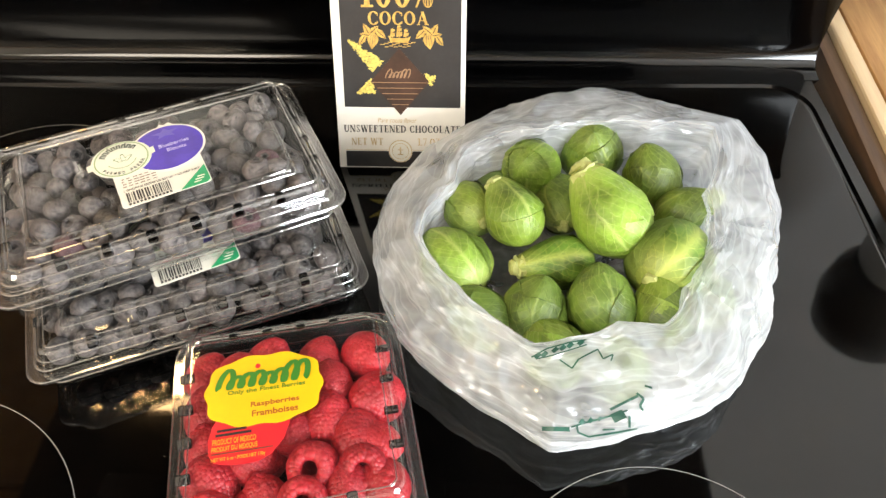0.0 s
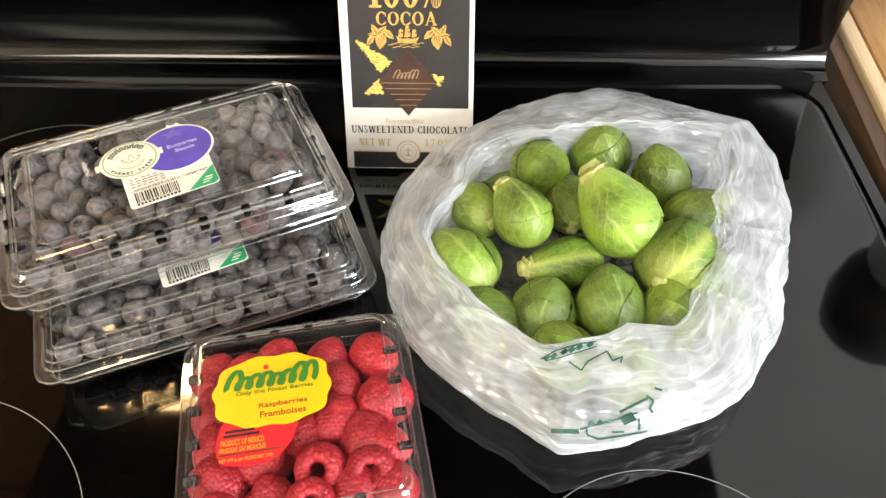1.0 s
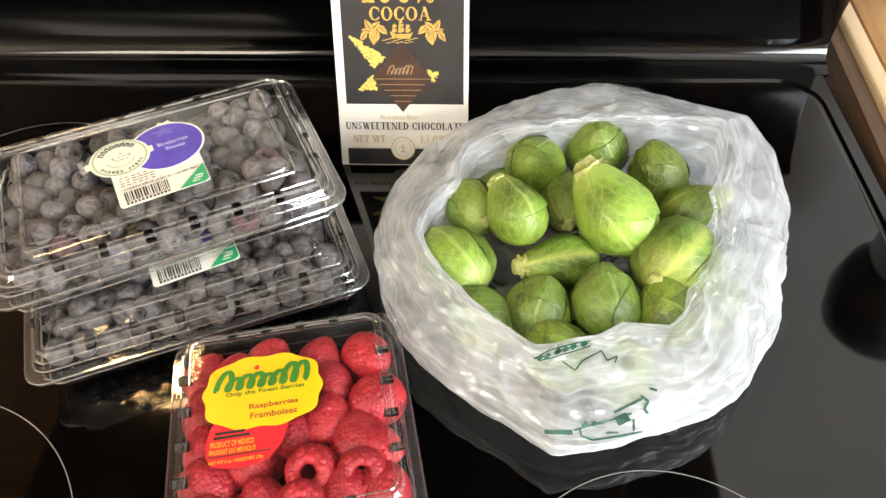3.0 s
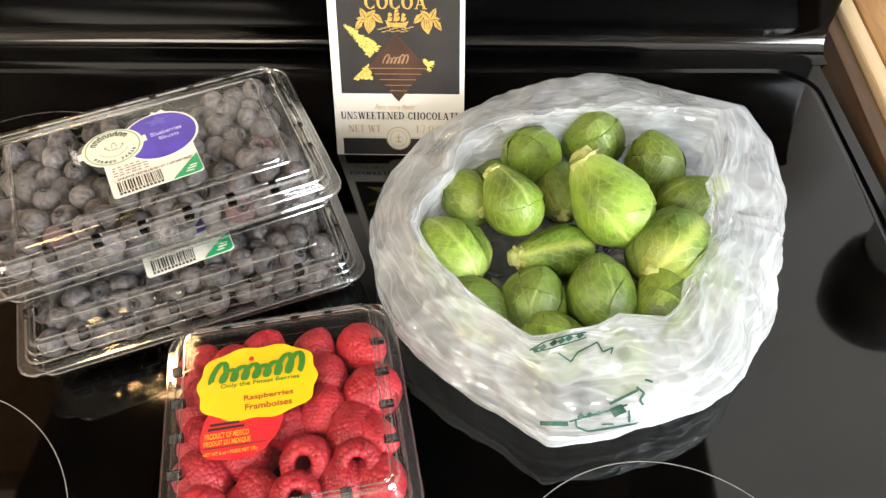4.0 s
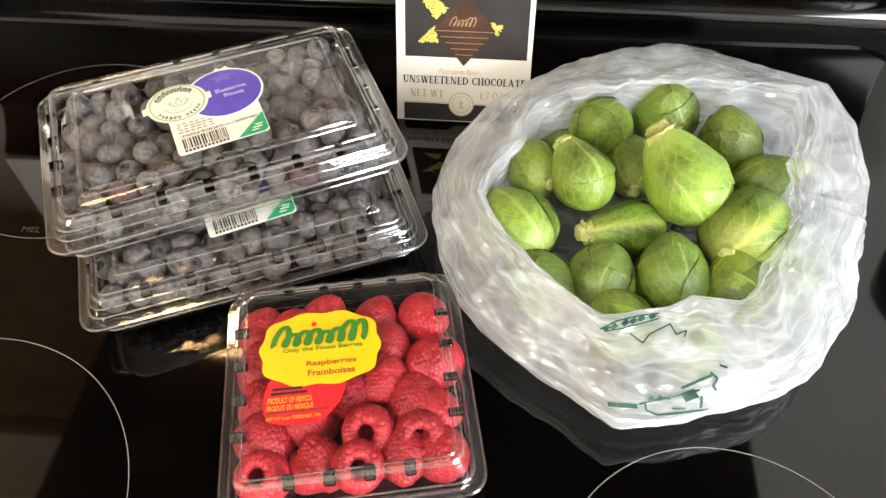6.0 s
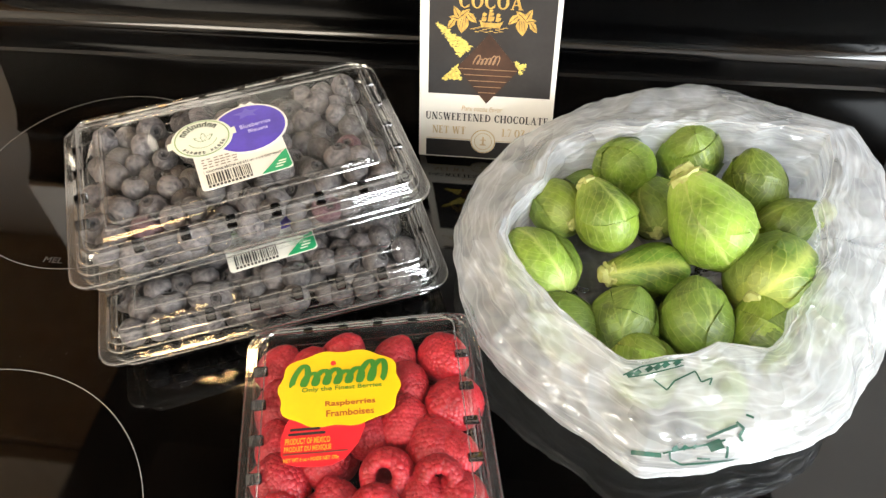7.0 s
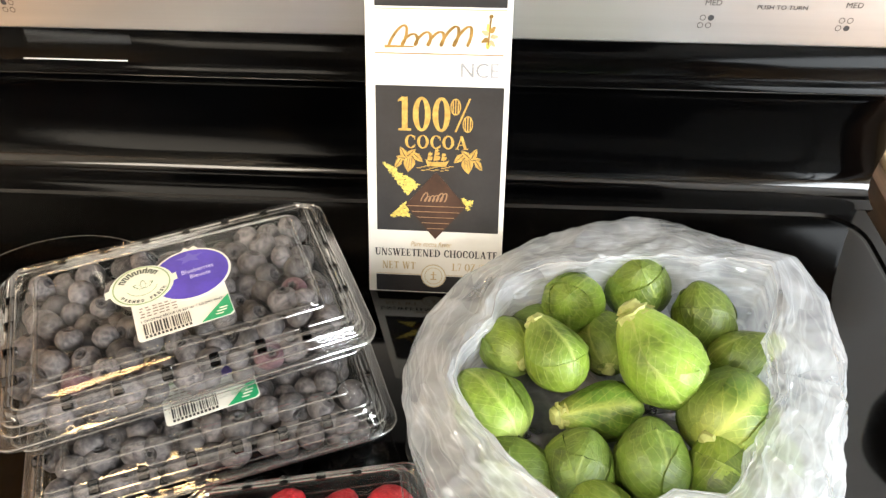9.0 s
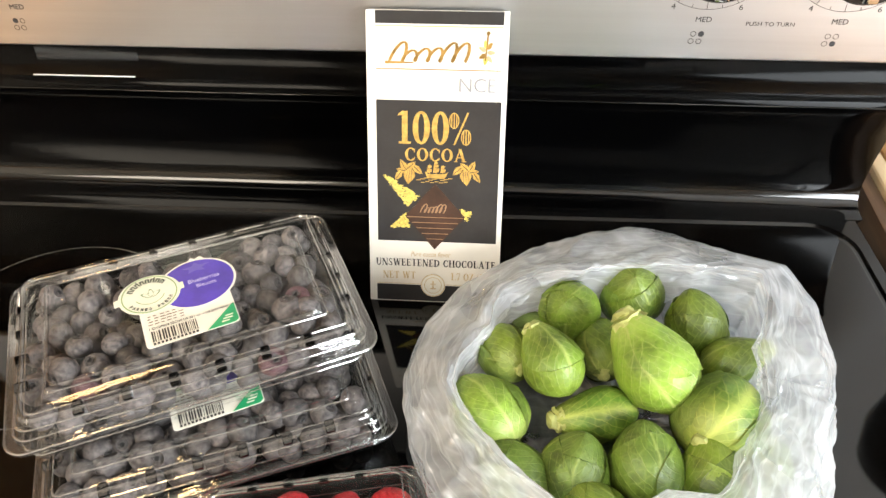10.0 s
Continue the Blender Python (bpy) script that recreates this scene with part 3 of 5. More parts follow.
# over-the-range microwave, dark underside with its task light
mw = thing("microwave", pose(0, 0.798, 0.43), "black over-the-range microwave with a warm task light beneath", "microwave")
part("body", box_bm(-STOVE_X, STOVE_X, -0.52, 0, 0, 0.42, 0.006), M_MICRO, mw)
for x in (-0.19, 0.19):
    part("grease_filter", box_bm(x - 0.1, x + 0.1, -0.46, -0.33, -0.006, -0.001, 0.002), M_KNOB, mw, "grey mesh filter")
lamp_mat = bpy.data.materials.new("warm_lens")
lamp_mat.use_nodes = True
lamp_mat.node_tree.nodes["Principled BSDF"].inputs["Base Color"].default_value = (0.6, 0.5, 0.35, 1)
lamp_mat.node_tree.nodes["Principled BSDF"].inputs["Emission Color"].default_value = (1.0, 0.60, 0.26, 1)
lamp_mat.node_tree.nodes["Principled BSDF"].inputs["Emission Strength"].default_value = 20.0
part("light_lens", box_bm(-0.335, -0.20, -0.248, -0.205, -0.005, -0.001, 0.002), lamp_mat, mw, "warm glowing light lens")

# ---- range ----
stove = thing("range", pose(0.004, 0, 0), "black glass-top electric range with steel control panel", "range")
XE = 0.3845
GLASS_TURN = pose(0.005, 0, 0, 0, 0, 0.8)
# frame round the glass: one rounded sheet with a sunk groove
cy = 0.285
body_rings = [[(x, y + cy, z) for x, y in rrect(2 * XE, 0.70, 0.012)] for z in (-0.05, -0.002)]
body_rings += [[(x, y + cy, 0.0005) for x, y in rrect(2 * XE - k, 0.70 - k, 0.012)] for k in (0.005, 0.007)]
body_rings += [[(x, y + 0.28, 0.0005) for x, y in rrect(0.751, 0.659, 0.033)]]
part("cooktop_frame", loft(body_rings + [[(x, y + 0.28, 0.0005) for x, y in rrect(0.748, 0.656, 0.032)],
                                         [(x, y + 0.28, -0.0015) for x, y in rrect(0.744, 0.652, 0.030)],
                                         [(x, y + 0.28, -0.0015) for x, y in rrect(0.738, 0.646, 0.028)]], False, True), M_ENAMEL, stove, m=GLASS_TURN)
part("glass_top", loft([[(x, y + 0.28, -0.0012) for x, y in rrect(0.740, 0.648, 0.030)],
                        [(x, y + 0.28, -0.0004) for x, y in rrect(0.739, 0.647, 0.0295)],
                        [(x, y + 0.28, 0.0) for x, y in rrect(0.737, 0.645, 0.029)],
                        [(x, y + 0.28, 0.0) for x, y in rrect(0.735, 0.643, 0.028)]], False, True), M_GLASS, stove, "glossy black ceramic glass", m=GLASS_TURN)
part("body", box_bm(-XE + 0.002, XE - 0.002, -0.06, 0.64, -0.92, -0.051, 0.004), M_ENAMEL, stove)
for cx, cyy, r in ((-0.199, 0.468, 0.084), (-0.179, 0.212, 0.1025), (0.199, 0.205, 0.0785), (0.195, 0.465, 0.10)):
    part("burner_ring", ring_bm(cx, cyy, r, 0.0005, 0.0003), M_RING, stove, "thin printed grey burner circle", smooth=False)
letters("burner_lettering", "MEL", 0.012, 0.0042, -0.2035, 0.389, 0.0002, M_PRINT, stove, "grey printed letters")

# backguard: curved black profile, extruded across the range
prof = [(0.640, -0.03), (0.618, 0.0008), (0.625, 0.0012), (0.631, 0.003), (0.6355, 0.007), (0.638, 0.013), (0.6385, 0.022), (0.636, 0.045),
        (0.631, 0.068), (0.624, 0.088), (0.617, 0.0975), (0.6135, 0.1000), (0.6125, 0.1010), (0.6132, 0.1020), (0.618, 0.1035), (0.6225, 0.1065),
        (0.6225, 0.112), (0.6195, 0.120), (0.612, 0.131), (0.603, 0.140), (0.597, 0.1445), (0.593, 0.146), (0.70, 0.146), (0.70, -0.03)]
rings = []
for x, s in ((-XE, 0.985), (-XE + 0.003, 1), (XE - 0.003, 1), (XE, 0.985)):
    rings.append([(x, 0.66 + (y - 0.66) * s, z * s) for y, z in prof])
part("backguard", loft(rings, True, True), M_ENAMEL, stove, "curved glossy black backguard", angle=40)
# highlight on the backguard, drawn as a white strip
part("painted_glint", box_bm(-0.245, -0.168, 0.6165, 0.6175, 0.1095, 0.1103, 0.0002), M_CEIL, stove, "thin white strip standing for a highlight")
panel = part("control_panel", box_bm(-XE, XE, 0.5885, 0.66, 0.1462, 0.30, 0.003, 3), M_STEEL, stove, "brushed steel control panel")


def knob(x, filled):
    base, KZ, KT = 0.5884, 0.2192, 0.2012
    m = pose(x, base, KZ, 90, 0, 0)
    k = part("knob", lathe([(0.0300, 0), (0.0300, 0.002), (0.0285, 0.008), (0.0274, 0.0205), (0.0262, 0.0220), (0.012, 0.0224)], 40), M_KNOB, stove, "dark round control knob", m=m)
    part("knob_collar", lathe([(0.0315, 0), (0.0315, 0.0022), (0.0302, 0.0030)], 40), M_CHROME, k, "bright metal collar")
    part("grip", box_bm(-0.0042, 0.0042, -0.0240, 0.0240, 0.0222, 0.0280, 0.0015), M_CHROME, k)
    part("dial_arc", ring_bm(0, 0, 0.0396, 0.0003, 0.0002, 80, 205, 335), M_PRINT, stove, smooth=False, m=m)
    bm = bmesh.new()
    for a, ln in ((216, 0.0030), (229, 0.0022), (243, 0.0040), (256.6, 0.0022), (270, 0.0050), (283.4, 0.0022), (297, 0.0040), (311, 0.0022), (324, 0.0030)):
        c, s = math.cos(radians(a)), math.sin(radians(a))
        q = [(0.0396, -0.0002), (0.0396, 0.0002), (0.0396 - ln, 0.0002), (0.0396 - ln, -0.0002)]
        bm.faces.new([bm.verts.new((r * c - w * s, r * s + w * c, 0.0002)) for r, w in q])
    part("dial_ticks", bm, M_PRINT, stove, smooth=False, m=m)
    for word, w, h, dx, dz in (("4", 0.0026, 0.0034, -0.0215, -0.0215), ("6", 0.0024, 0.0034, 0.0190, -0.0215), ("MED", 0.0096, 0.0033, -0.0052, -0.0295)):
        part("dial_lettering", text_bm(word, w, h), M_PRINT, stove, smooth=False, m=pose(x + dx, base, KT + dz, 90, 0, 0))
    for j, (dx, dz) in enumerate(((-0.0024, 0.0024), (0.0024, 0.0024), (-0.0031, -0.0024), (0.0017, -0.0024))):
        mm = pose(x - 0.0025 + dx, base, 0.1615 + dz, 90, 0, 0)
        if j == filled:
            part("burner_mark", plate(oval(0, 0, 0.0018, 0.0018, 18), 0, 0.0001), M_PRINT, stove, smooth=False, m=mm)
        else:
            part("burner_mark", ring_bm(0, 0, 0.0018, 0.0004, 0.0001, 18), M_PRINT, stove, smooth=False, m=mm)


for x, f in ((-0.2175, 0), (-0.2985, 2), (0.2215, 1), (0.3028, 3)):
    knob(x, f)
part("panel_lettering", text_bm("PUSH TO TURN", 0.029, 0.0026), M_PRINT, stove, smooth=False, m=pose(0.2470, 0.5884, 0.1698, 90, 0, 0))

# made-up lidded canister on the counter, for a shape seen only mirrored in glass
can = thing("canister", pose(0.566, 0.640, 0.004), "made-up pale canister with a dark domed lid, for an unidentified reflection", "canister")
part("body", lathe([(0.038, 0), (0.042, 0.004), (0.042, 0.24), (0.036, 0.25)], 32), M_JAR, can)
part("lid", lathe([(0.043, 0.251), (0.055, 0.268), (0.061, 0.305), (0.055, 0.345), (0.036, 0.366), (0.01, 0.374)], 32), M_LIDGREY, can, "black domed lid")

# ---- chocolate box, leaning back on the control panel ----
LEAN = 21.0
choc = thing("chocolate_box", pose(0.0175, 0.508, 0.0, 90 - LEAN, 0, 0), "slim cream and black chocolate bar box leaning on the range", "food box")
CW, CH = 0.089, 0.1935
part("carton", box_bm(0, CW, 0, CH, -0.0095, 0, 0.0006, 2), M_CARD, choc, "cream card carton")
Z1, Z2, Z3 = 0.00025, 0.0006, 0.0009


def flat(name, pts, mat, label="", z=Z1, thick=0.0002, parent=None):
    return part(name, plate(pts, z - thick, z), mat, parent or choc, label, smooth=False)


def rect(x0, x1, y0, y1):
    return [(x0, y0), (x1, y0), (x1, y1), (x0, y1)]


flat("front_panel", rect(0.006, 0.0858, 0.0443, 0.1388), M_CARDBLK, "matt black printed panel", z=Z1 - 0.00012)
flat("top_band", rect(0.006, 0.0855, 0.1855, 0.1932), M_CARDBLK, z=Z1 - 0.00012)
flat("bottom_band", rect(0.005, 0.0855, 0.0008, 0.0125), M_CARDBLK, z=Z1 - 0.00012)
flat("gold_rule", rect(0.006, 0.0855, 0.1838, 0.1843), M_GOLD)
flat("gold_rule", rect(0.006, 0.0845, 0.1578, 0.1584), M_BRONZE)
flat("gold_rule", rect(0.005, 0.0855, 0.0131, 0.0134), M_PALEGOLD)
serif_letters("lettering", "100", 0.0330, 0.0212, 0.0200, 0.1108, Z1, M_GOLD, choc, "gold foil lettering", gap=0.06)
# hatched second nought and per cent sign
part("figure_hatch", loft([[(x, y, z) for x, y in oval(0.0472, 0.1214, 0.0011, 0.0085, 24)] for z in (Z1, Z1 + 0.00002)], True, True), M_CARDBLK, choc, smooth=False)
bm = bmesh.new()
for i, (px, py) in enumerate(((0.0562, 0.1264), (0.0640, 0.1158))):
    for n, q in enumerate(bow(px, py, 0.0033, 0.0052, 0.0007, 0.0007, n=22)):
        bm.faces.new([bm.verts.new((*p, Z1 + 1e-6 * i)) for p in q])
    for dx, hh in ((-0.0016, 0.0042), (0.0, 0.0050), (0.0016, 0.0042)):
        bm.faces.new([bm.verts.new((*p, Z1 + 2e-6)) for p in box_poly(px + dx - 0.0004, px + dx + 0.0004, py - hh, py + hh)])
bm.faces.new([bm.verts.new((*p, Z1 + 3e-6)) for p in bar_poly(0.0564, 0.1108, 0.0650, 0.1318, 0.0013)])
bmesh.ops.recalc_face_normals(bm, faces=bm.faces[:])
part("percent_sign", bm, M_GOLD, choc, "gold foil per cent sign", smooth=False)
serif_letters("lettering", "COCOA", 0.0400, 0.0086, 0.0245, 0.0997, Z1, M_GOLD, choc, "gold foil lettering", gap=0.10)
serif_letters("lettering", "UNSWEETENED CHOCOLATE", 0.0815, 0.0051, 0.0045, 0.0264, Z1 + 0.0001, M_INK, choc, "black lettering", gap=0.11)
letters("lettering", "Pure cocoa flavor", 0.0270, 0.0034, 0.0285, 0.0335, Z1, M_PALEGOLD, choc, "pale gold lettering", shear=0.25)
serif_letters("lettering", "NET WT", 0.0225, 0.0052, 0.0092, 0.0170, Z1, M_PALEGOLD, choc, "pale gold lettering", gap=0.10)
serif_letters("lettering", "1.7 OZ (50", 0.0250, 0.0052, 0.0560, 0.0170, Z1, M_PALEGOLD, choc, "pale gold lettering", gap=0.08)
letters("lettering", "NCE", 0.0230, 0.0088, 0.0590, 0.1445, Z1, M_SILVERINK, choc, "thin silver lettering")
bars("pale_strokes", [(0.0115 + 0.0070 * i, 0.1450, 0.0045, 0.0080) for i in range(6)], Z1, M_LABEL, choc, "pale foil strokes")


def foil_leaf(cx, cy, length, width, turn):
    pts = []
    for i in range(24):
        a = 2 * math.pi * i / 24
        x = length / 2 * math.cos(a)
        y = width / 2 * math.sin(a) * (1 - 0.35 * math.cos(a)) * (1 + 0.12 * math.cos(7 * a))
        c, s = math.cos(radians(turn)), math.sin(radians(turn))
        pts.append((cx + x * c - y * s, cy + x * s + y * c))
    return pts


def scribble(name, x0, x1, y0, height, width, loops, z, mat, parent, label, lean, tall=()):
    """A running handwritten squiggle, no letters."""
    n = loops * 24
    pts = []
    for i in range(n + 1):
        f = i / n
        k = min(loops - 1, int(f * loops))
        h = height * (1.4 if k in tall else (1.0, 0.8, 0.95)[k % 3])
        a = 2 * math.pi * f * loops
        y = h * (0.5 - 0.5 * math.cos(a))
        pts.append((x0 + (x1 - x0) * f - 0.22 * height * math.sin(a) + lean * y, y0 + y))
    bm = bmesh.new()
    last = None
    for i, (x, y) in enumerate(pts):
        p, q = pts[max(i - 1, 0)], pts[min(i + 1, n)]
        t = Vector((q[0] - p[0], q[1] - p[1], 0))
        wd = width * (0.75 + 0.5 * abs(t.y) / max(t.length, 1e-9))
        s = Vector((-t.y, t.x, 0)).normalized() * wd / 2
        pair = (bm.verts.new((x + s.x, y + s.y, z + 1e-6 * i)), bm.verts.new((x - s.x, y - s.y, z + 1e-6 * i)))
        if last:
            bm.faces.new((last[0], last[1], pair[1], pair[0]))
        last = pair
    return part(name, bm, mat, parent, label, smooth=False)


# script logo and line name as plain strokes
random.seed(4)
scribble("logo", 0.0150, 0.0620, 0.1630, 0.0082, 0.0015, 6, Z1, M_BRONZE, choc, "gold foil script drawn as a plain scribble", 0.45, tall=(0, 4, 5))
flat("logo_underline", [(0.0120, 0.1612), (0.0300, 0.1618), (0.0300, 0.1625), (0.0120, 0.1630)], M_BRONZE)
for k in range(7):
    flat("crest_leaf", foil_leaf(0.0755 + 0.0030 * math.cos(0.9 * k), 0.1690 + 0.0052 * math.sin(0.9 * k), 0.0048, 0.0026, 52 * k), (M_PALEGOLD, M_BRONZE, M_FLAKE)[k % 3], "gold foil crest", z=Z1 + 0.00003 * k)
flat("crest_stem", bar_poly(0.0748, 0.1640, 0.0762, 0.1800, 0.0009), M_BRONZE, z=Z1 + 0.0003)
flat("crest_finial", oval(0.0763, 0.1806, 0.0012, 0.0012, 14), M_BRONZE, z=Z1 + 0.0003)


def pointed_leaf(cx, cy, length, width, turn, notch=0.10):
    """Ovate foil leaf with a sharp tip and a wavy edge."""
    pts = []
    for side in (1, -1):
        for i in range(11):
            f = i / 10 if side > 0 else 1 - i / 10
            w = width / 2 * math.sin(math.pi * f ** 0.75) * (1 + notch * math.sin(19 * f))
            pts.append((length * (f - 0.5), side * w))
    c, q = math.cos(radians(turn)), math.sin(radians(turn))
    return [(cx + x * c - y * q, cy + x * q + y * c) for x, y in pts[:10] + pts[11:21]]


def vein_line(x0, y0, turn, length, width=0.0005):
    c, q = math.cos(radians(turn)), math.sin(radians(turn))
    return [(x0 + x * c - y * q, y0 + x * q + y * c) for x, y in ((-length / 2, -width / 2), (length / 2, -width * 0.2), (length / 2, width * 0.2), (-length / 2, width / 2))]


# cocoa sprigs: a drooping ribbed pod between veined leaves
for sx, cx in ((1, 0.0262), (-1, 0.0655)):
    def place(dx, dy, turn):
        return cx + sx * dx, 0.0925 + dy, turn if sx > 0 else 180 - turn
    for n, (dx, dy, ln, wd, tn) in enumerate(((-0.0030, 0.0045, 0.0078, 0.0042, 118), (-0.0062, -0.0030, 0.0078, 0.0040, 235), (0.0022, 0.0040, 0.0080, 0.0040, 40),
                                              (0.0066, 0.0012, 0.0086, 0.0044, 318), (-0.0042, 0.0008, 0.0070, 0.0034, 170))):
        x, y, a = place(dx, dy, tn)
        flat("gold_leaf", pointed_leaf(x, y, ln, wd, a), M_GOLD, "gold foil cocoa leaf", z=Z1 + 0.00003 * n)
        flat("leaf_vein", vein_line(x, y, a, ln * 0.8), M_CARDBLK, z=Z1 + 0.0003)
    x, y, a = place(0.0010, -0.0032, 262)
    flat("cocoa_pod", pointed_leaf(x, y, 0.0108, 0.0074, a, 0.02), M_GOLD, "gold foil cocoa pod", z=Z1 + 0.0004)
    for off in (-0.0016, 0.0, 0.0016):
        flat("pod_rib", vein_line(x + off, y + 0.0004, a + off * 4000, 0.0072, 0.0004), M_CHOCLINE, z=Z1 + 0.0006)
# little ship emblem under sail
flat("emblem", [(0.0390, 0.0885), (0.0505, 0.0880), (0.0528, 0.0925), (0.0500, 0.0912), (0.0400, 0.0912), (0.0375, 0.0930)], M_GOLD, "gold foil ship emblem")
for x0, x1, y0, y1, lean in ((0.0388, 0.0418, 0.0920, 0.0945, 0.0004), (0.0392, 0.0418, 0.0950, 0.0968, 0.0004), (0.0428, 0.0466, 0.0920, 0.0950, 0.0005),
                             (0.0432, 0.0464, 0.0954, 0.0974, 0.0004), (0.0436, 0.0460, 0.0978, 0.0990, 0.0003), (0.0476, 0.0508, 0.0920, 0.0944, 0.0005), (0.0480, 0.0504, 0.0948, 0.0966, 0.0004)):
    flat("emblem_sail", [(x0, y0), (x1, y0 + lean), (x1 + lean, y1), (x0 + lean, y1 + lean)], M_GOLD)
for x, y1 in ((0.0405, 0.0978), (0.0449, 0.1000), (0.0493, 0.0974)):
    flat("emblem_mast", bar_poly(x, 0.0905, x + 0.0003, y1, 0.0004), M_GOLD, z=Z1 + 0.0001)
bars("emblem_waves", [(0.0320 + 0.0026 * i, 0.0868 + 0.0007 * (i % 3), 0.0030, 0.0005) for i in range(9)] + [(0.0350 + 0.0030 * i, 0.0852 + 0.0006 * (i % 2), 0.0026, 0.0005) for i in range(6)], Z1, M_GOLD, choc)
# heaps of foil crumbs, each a wedge that widens from its tip
for tip, wide_a, wide_b, n in (((0.0100, 0.0905), (0.0335, 0.0760), (0.0262, 0.0690), 520), ((0.0250, 0.0640), (0.0150, 0.0540), (0.0272, 0.0545), 330), ((0.0612, 0.0672), (0.0690, 0.0655), (0.0655, 0.0600), 110)):
    bm = bmesh.new()
    for i in range(n):
        f, g = random.random() ** 0.55, random.random()
        x = tip[0] + f * (wide_a[0] + (wide_b[0] - wide_a[0]) * g - tip[0]) + random.gauss(0, 0.00045)
        y = tip[1] + f * (wide_a[1] + (wide_b[1] - wide_a[1]) * g - tip[1]) + random.gauss(0, 0.00045)
        r, a = random.uniform(0.0002, 0.0008), random.random() * 6
        bm.faces.new([bm.verts.new((x + r * math.cos(a + k * 1.57) * (1 + 0.6 * (k % 2)), y + r * math.sin(a + k * 1.57), Z1 + 0.00003 * (i % 5))) for k in range(4)])
    part("foil_scatter", bm, M_FLAKE, choc, "scattered gold foil flakes", smooth=False)
# moulded square shown as a dark diamond
dcx, dcy = 0.0446, 0.0622
flat("diamond", [(dcx, dcy - 0.0232), (dcx + 0.0200, dcy), (dcx, dcy + 0.0225), (dcx - 0.0200, dcy)], M_CHOC, "dark brown diamond", z=Z2)
for i in range(5):
    y = dcy - 0.0005 - 0.0038 * i
    hw = 0.0200 * (1 - abs(y - dcy) / 0.0232) - 0.0008
    flat("diamond_line", rect(dcx - hw, dcx + hw, y - 0.00022, y + 0.00022), M_CHOCLINE, z=Z3)
scribble("diamond_script", dcx - 0.0095, dcx + 0.0055, dcy + 0.0028, 0.0042, 0.0007, 6, Z3, M_CHOCLINE, choc, "faint script drawn as a plain scribble", 0.4, tall=(0, 4, 5))
flat("seal", oval(0.0438, 0.0128, 0.0085, 0.0085, 40), M_LABEL, "pale round seal", z=Z2)
part("seal_ring", ring_bm(0.0438, 0.0128, 0.0083, 0.0006, Z3, 40), M_PALEGOLD, choc, smooth=False)
part("seal_ring", ring_bm(0.0438, 0.0128, 0.0060, 0.0004, Z3, 40), M_PALEGOLD, choc, smooth=False)
bars("seal_mark", [(0.0418, 0.0100, 0.004, 0.0008), (0.0433, 0.0100, 0.001, 0.006), (0.0418, 0.0135, 0.004, 0.0006)], Z3, M_PALEGOLD, choc)

# ---- clamshell boxes ----


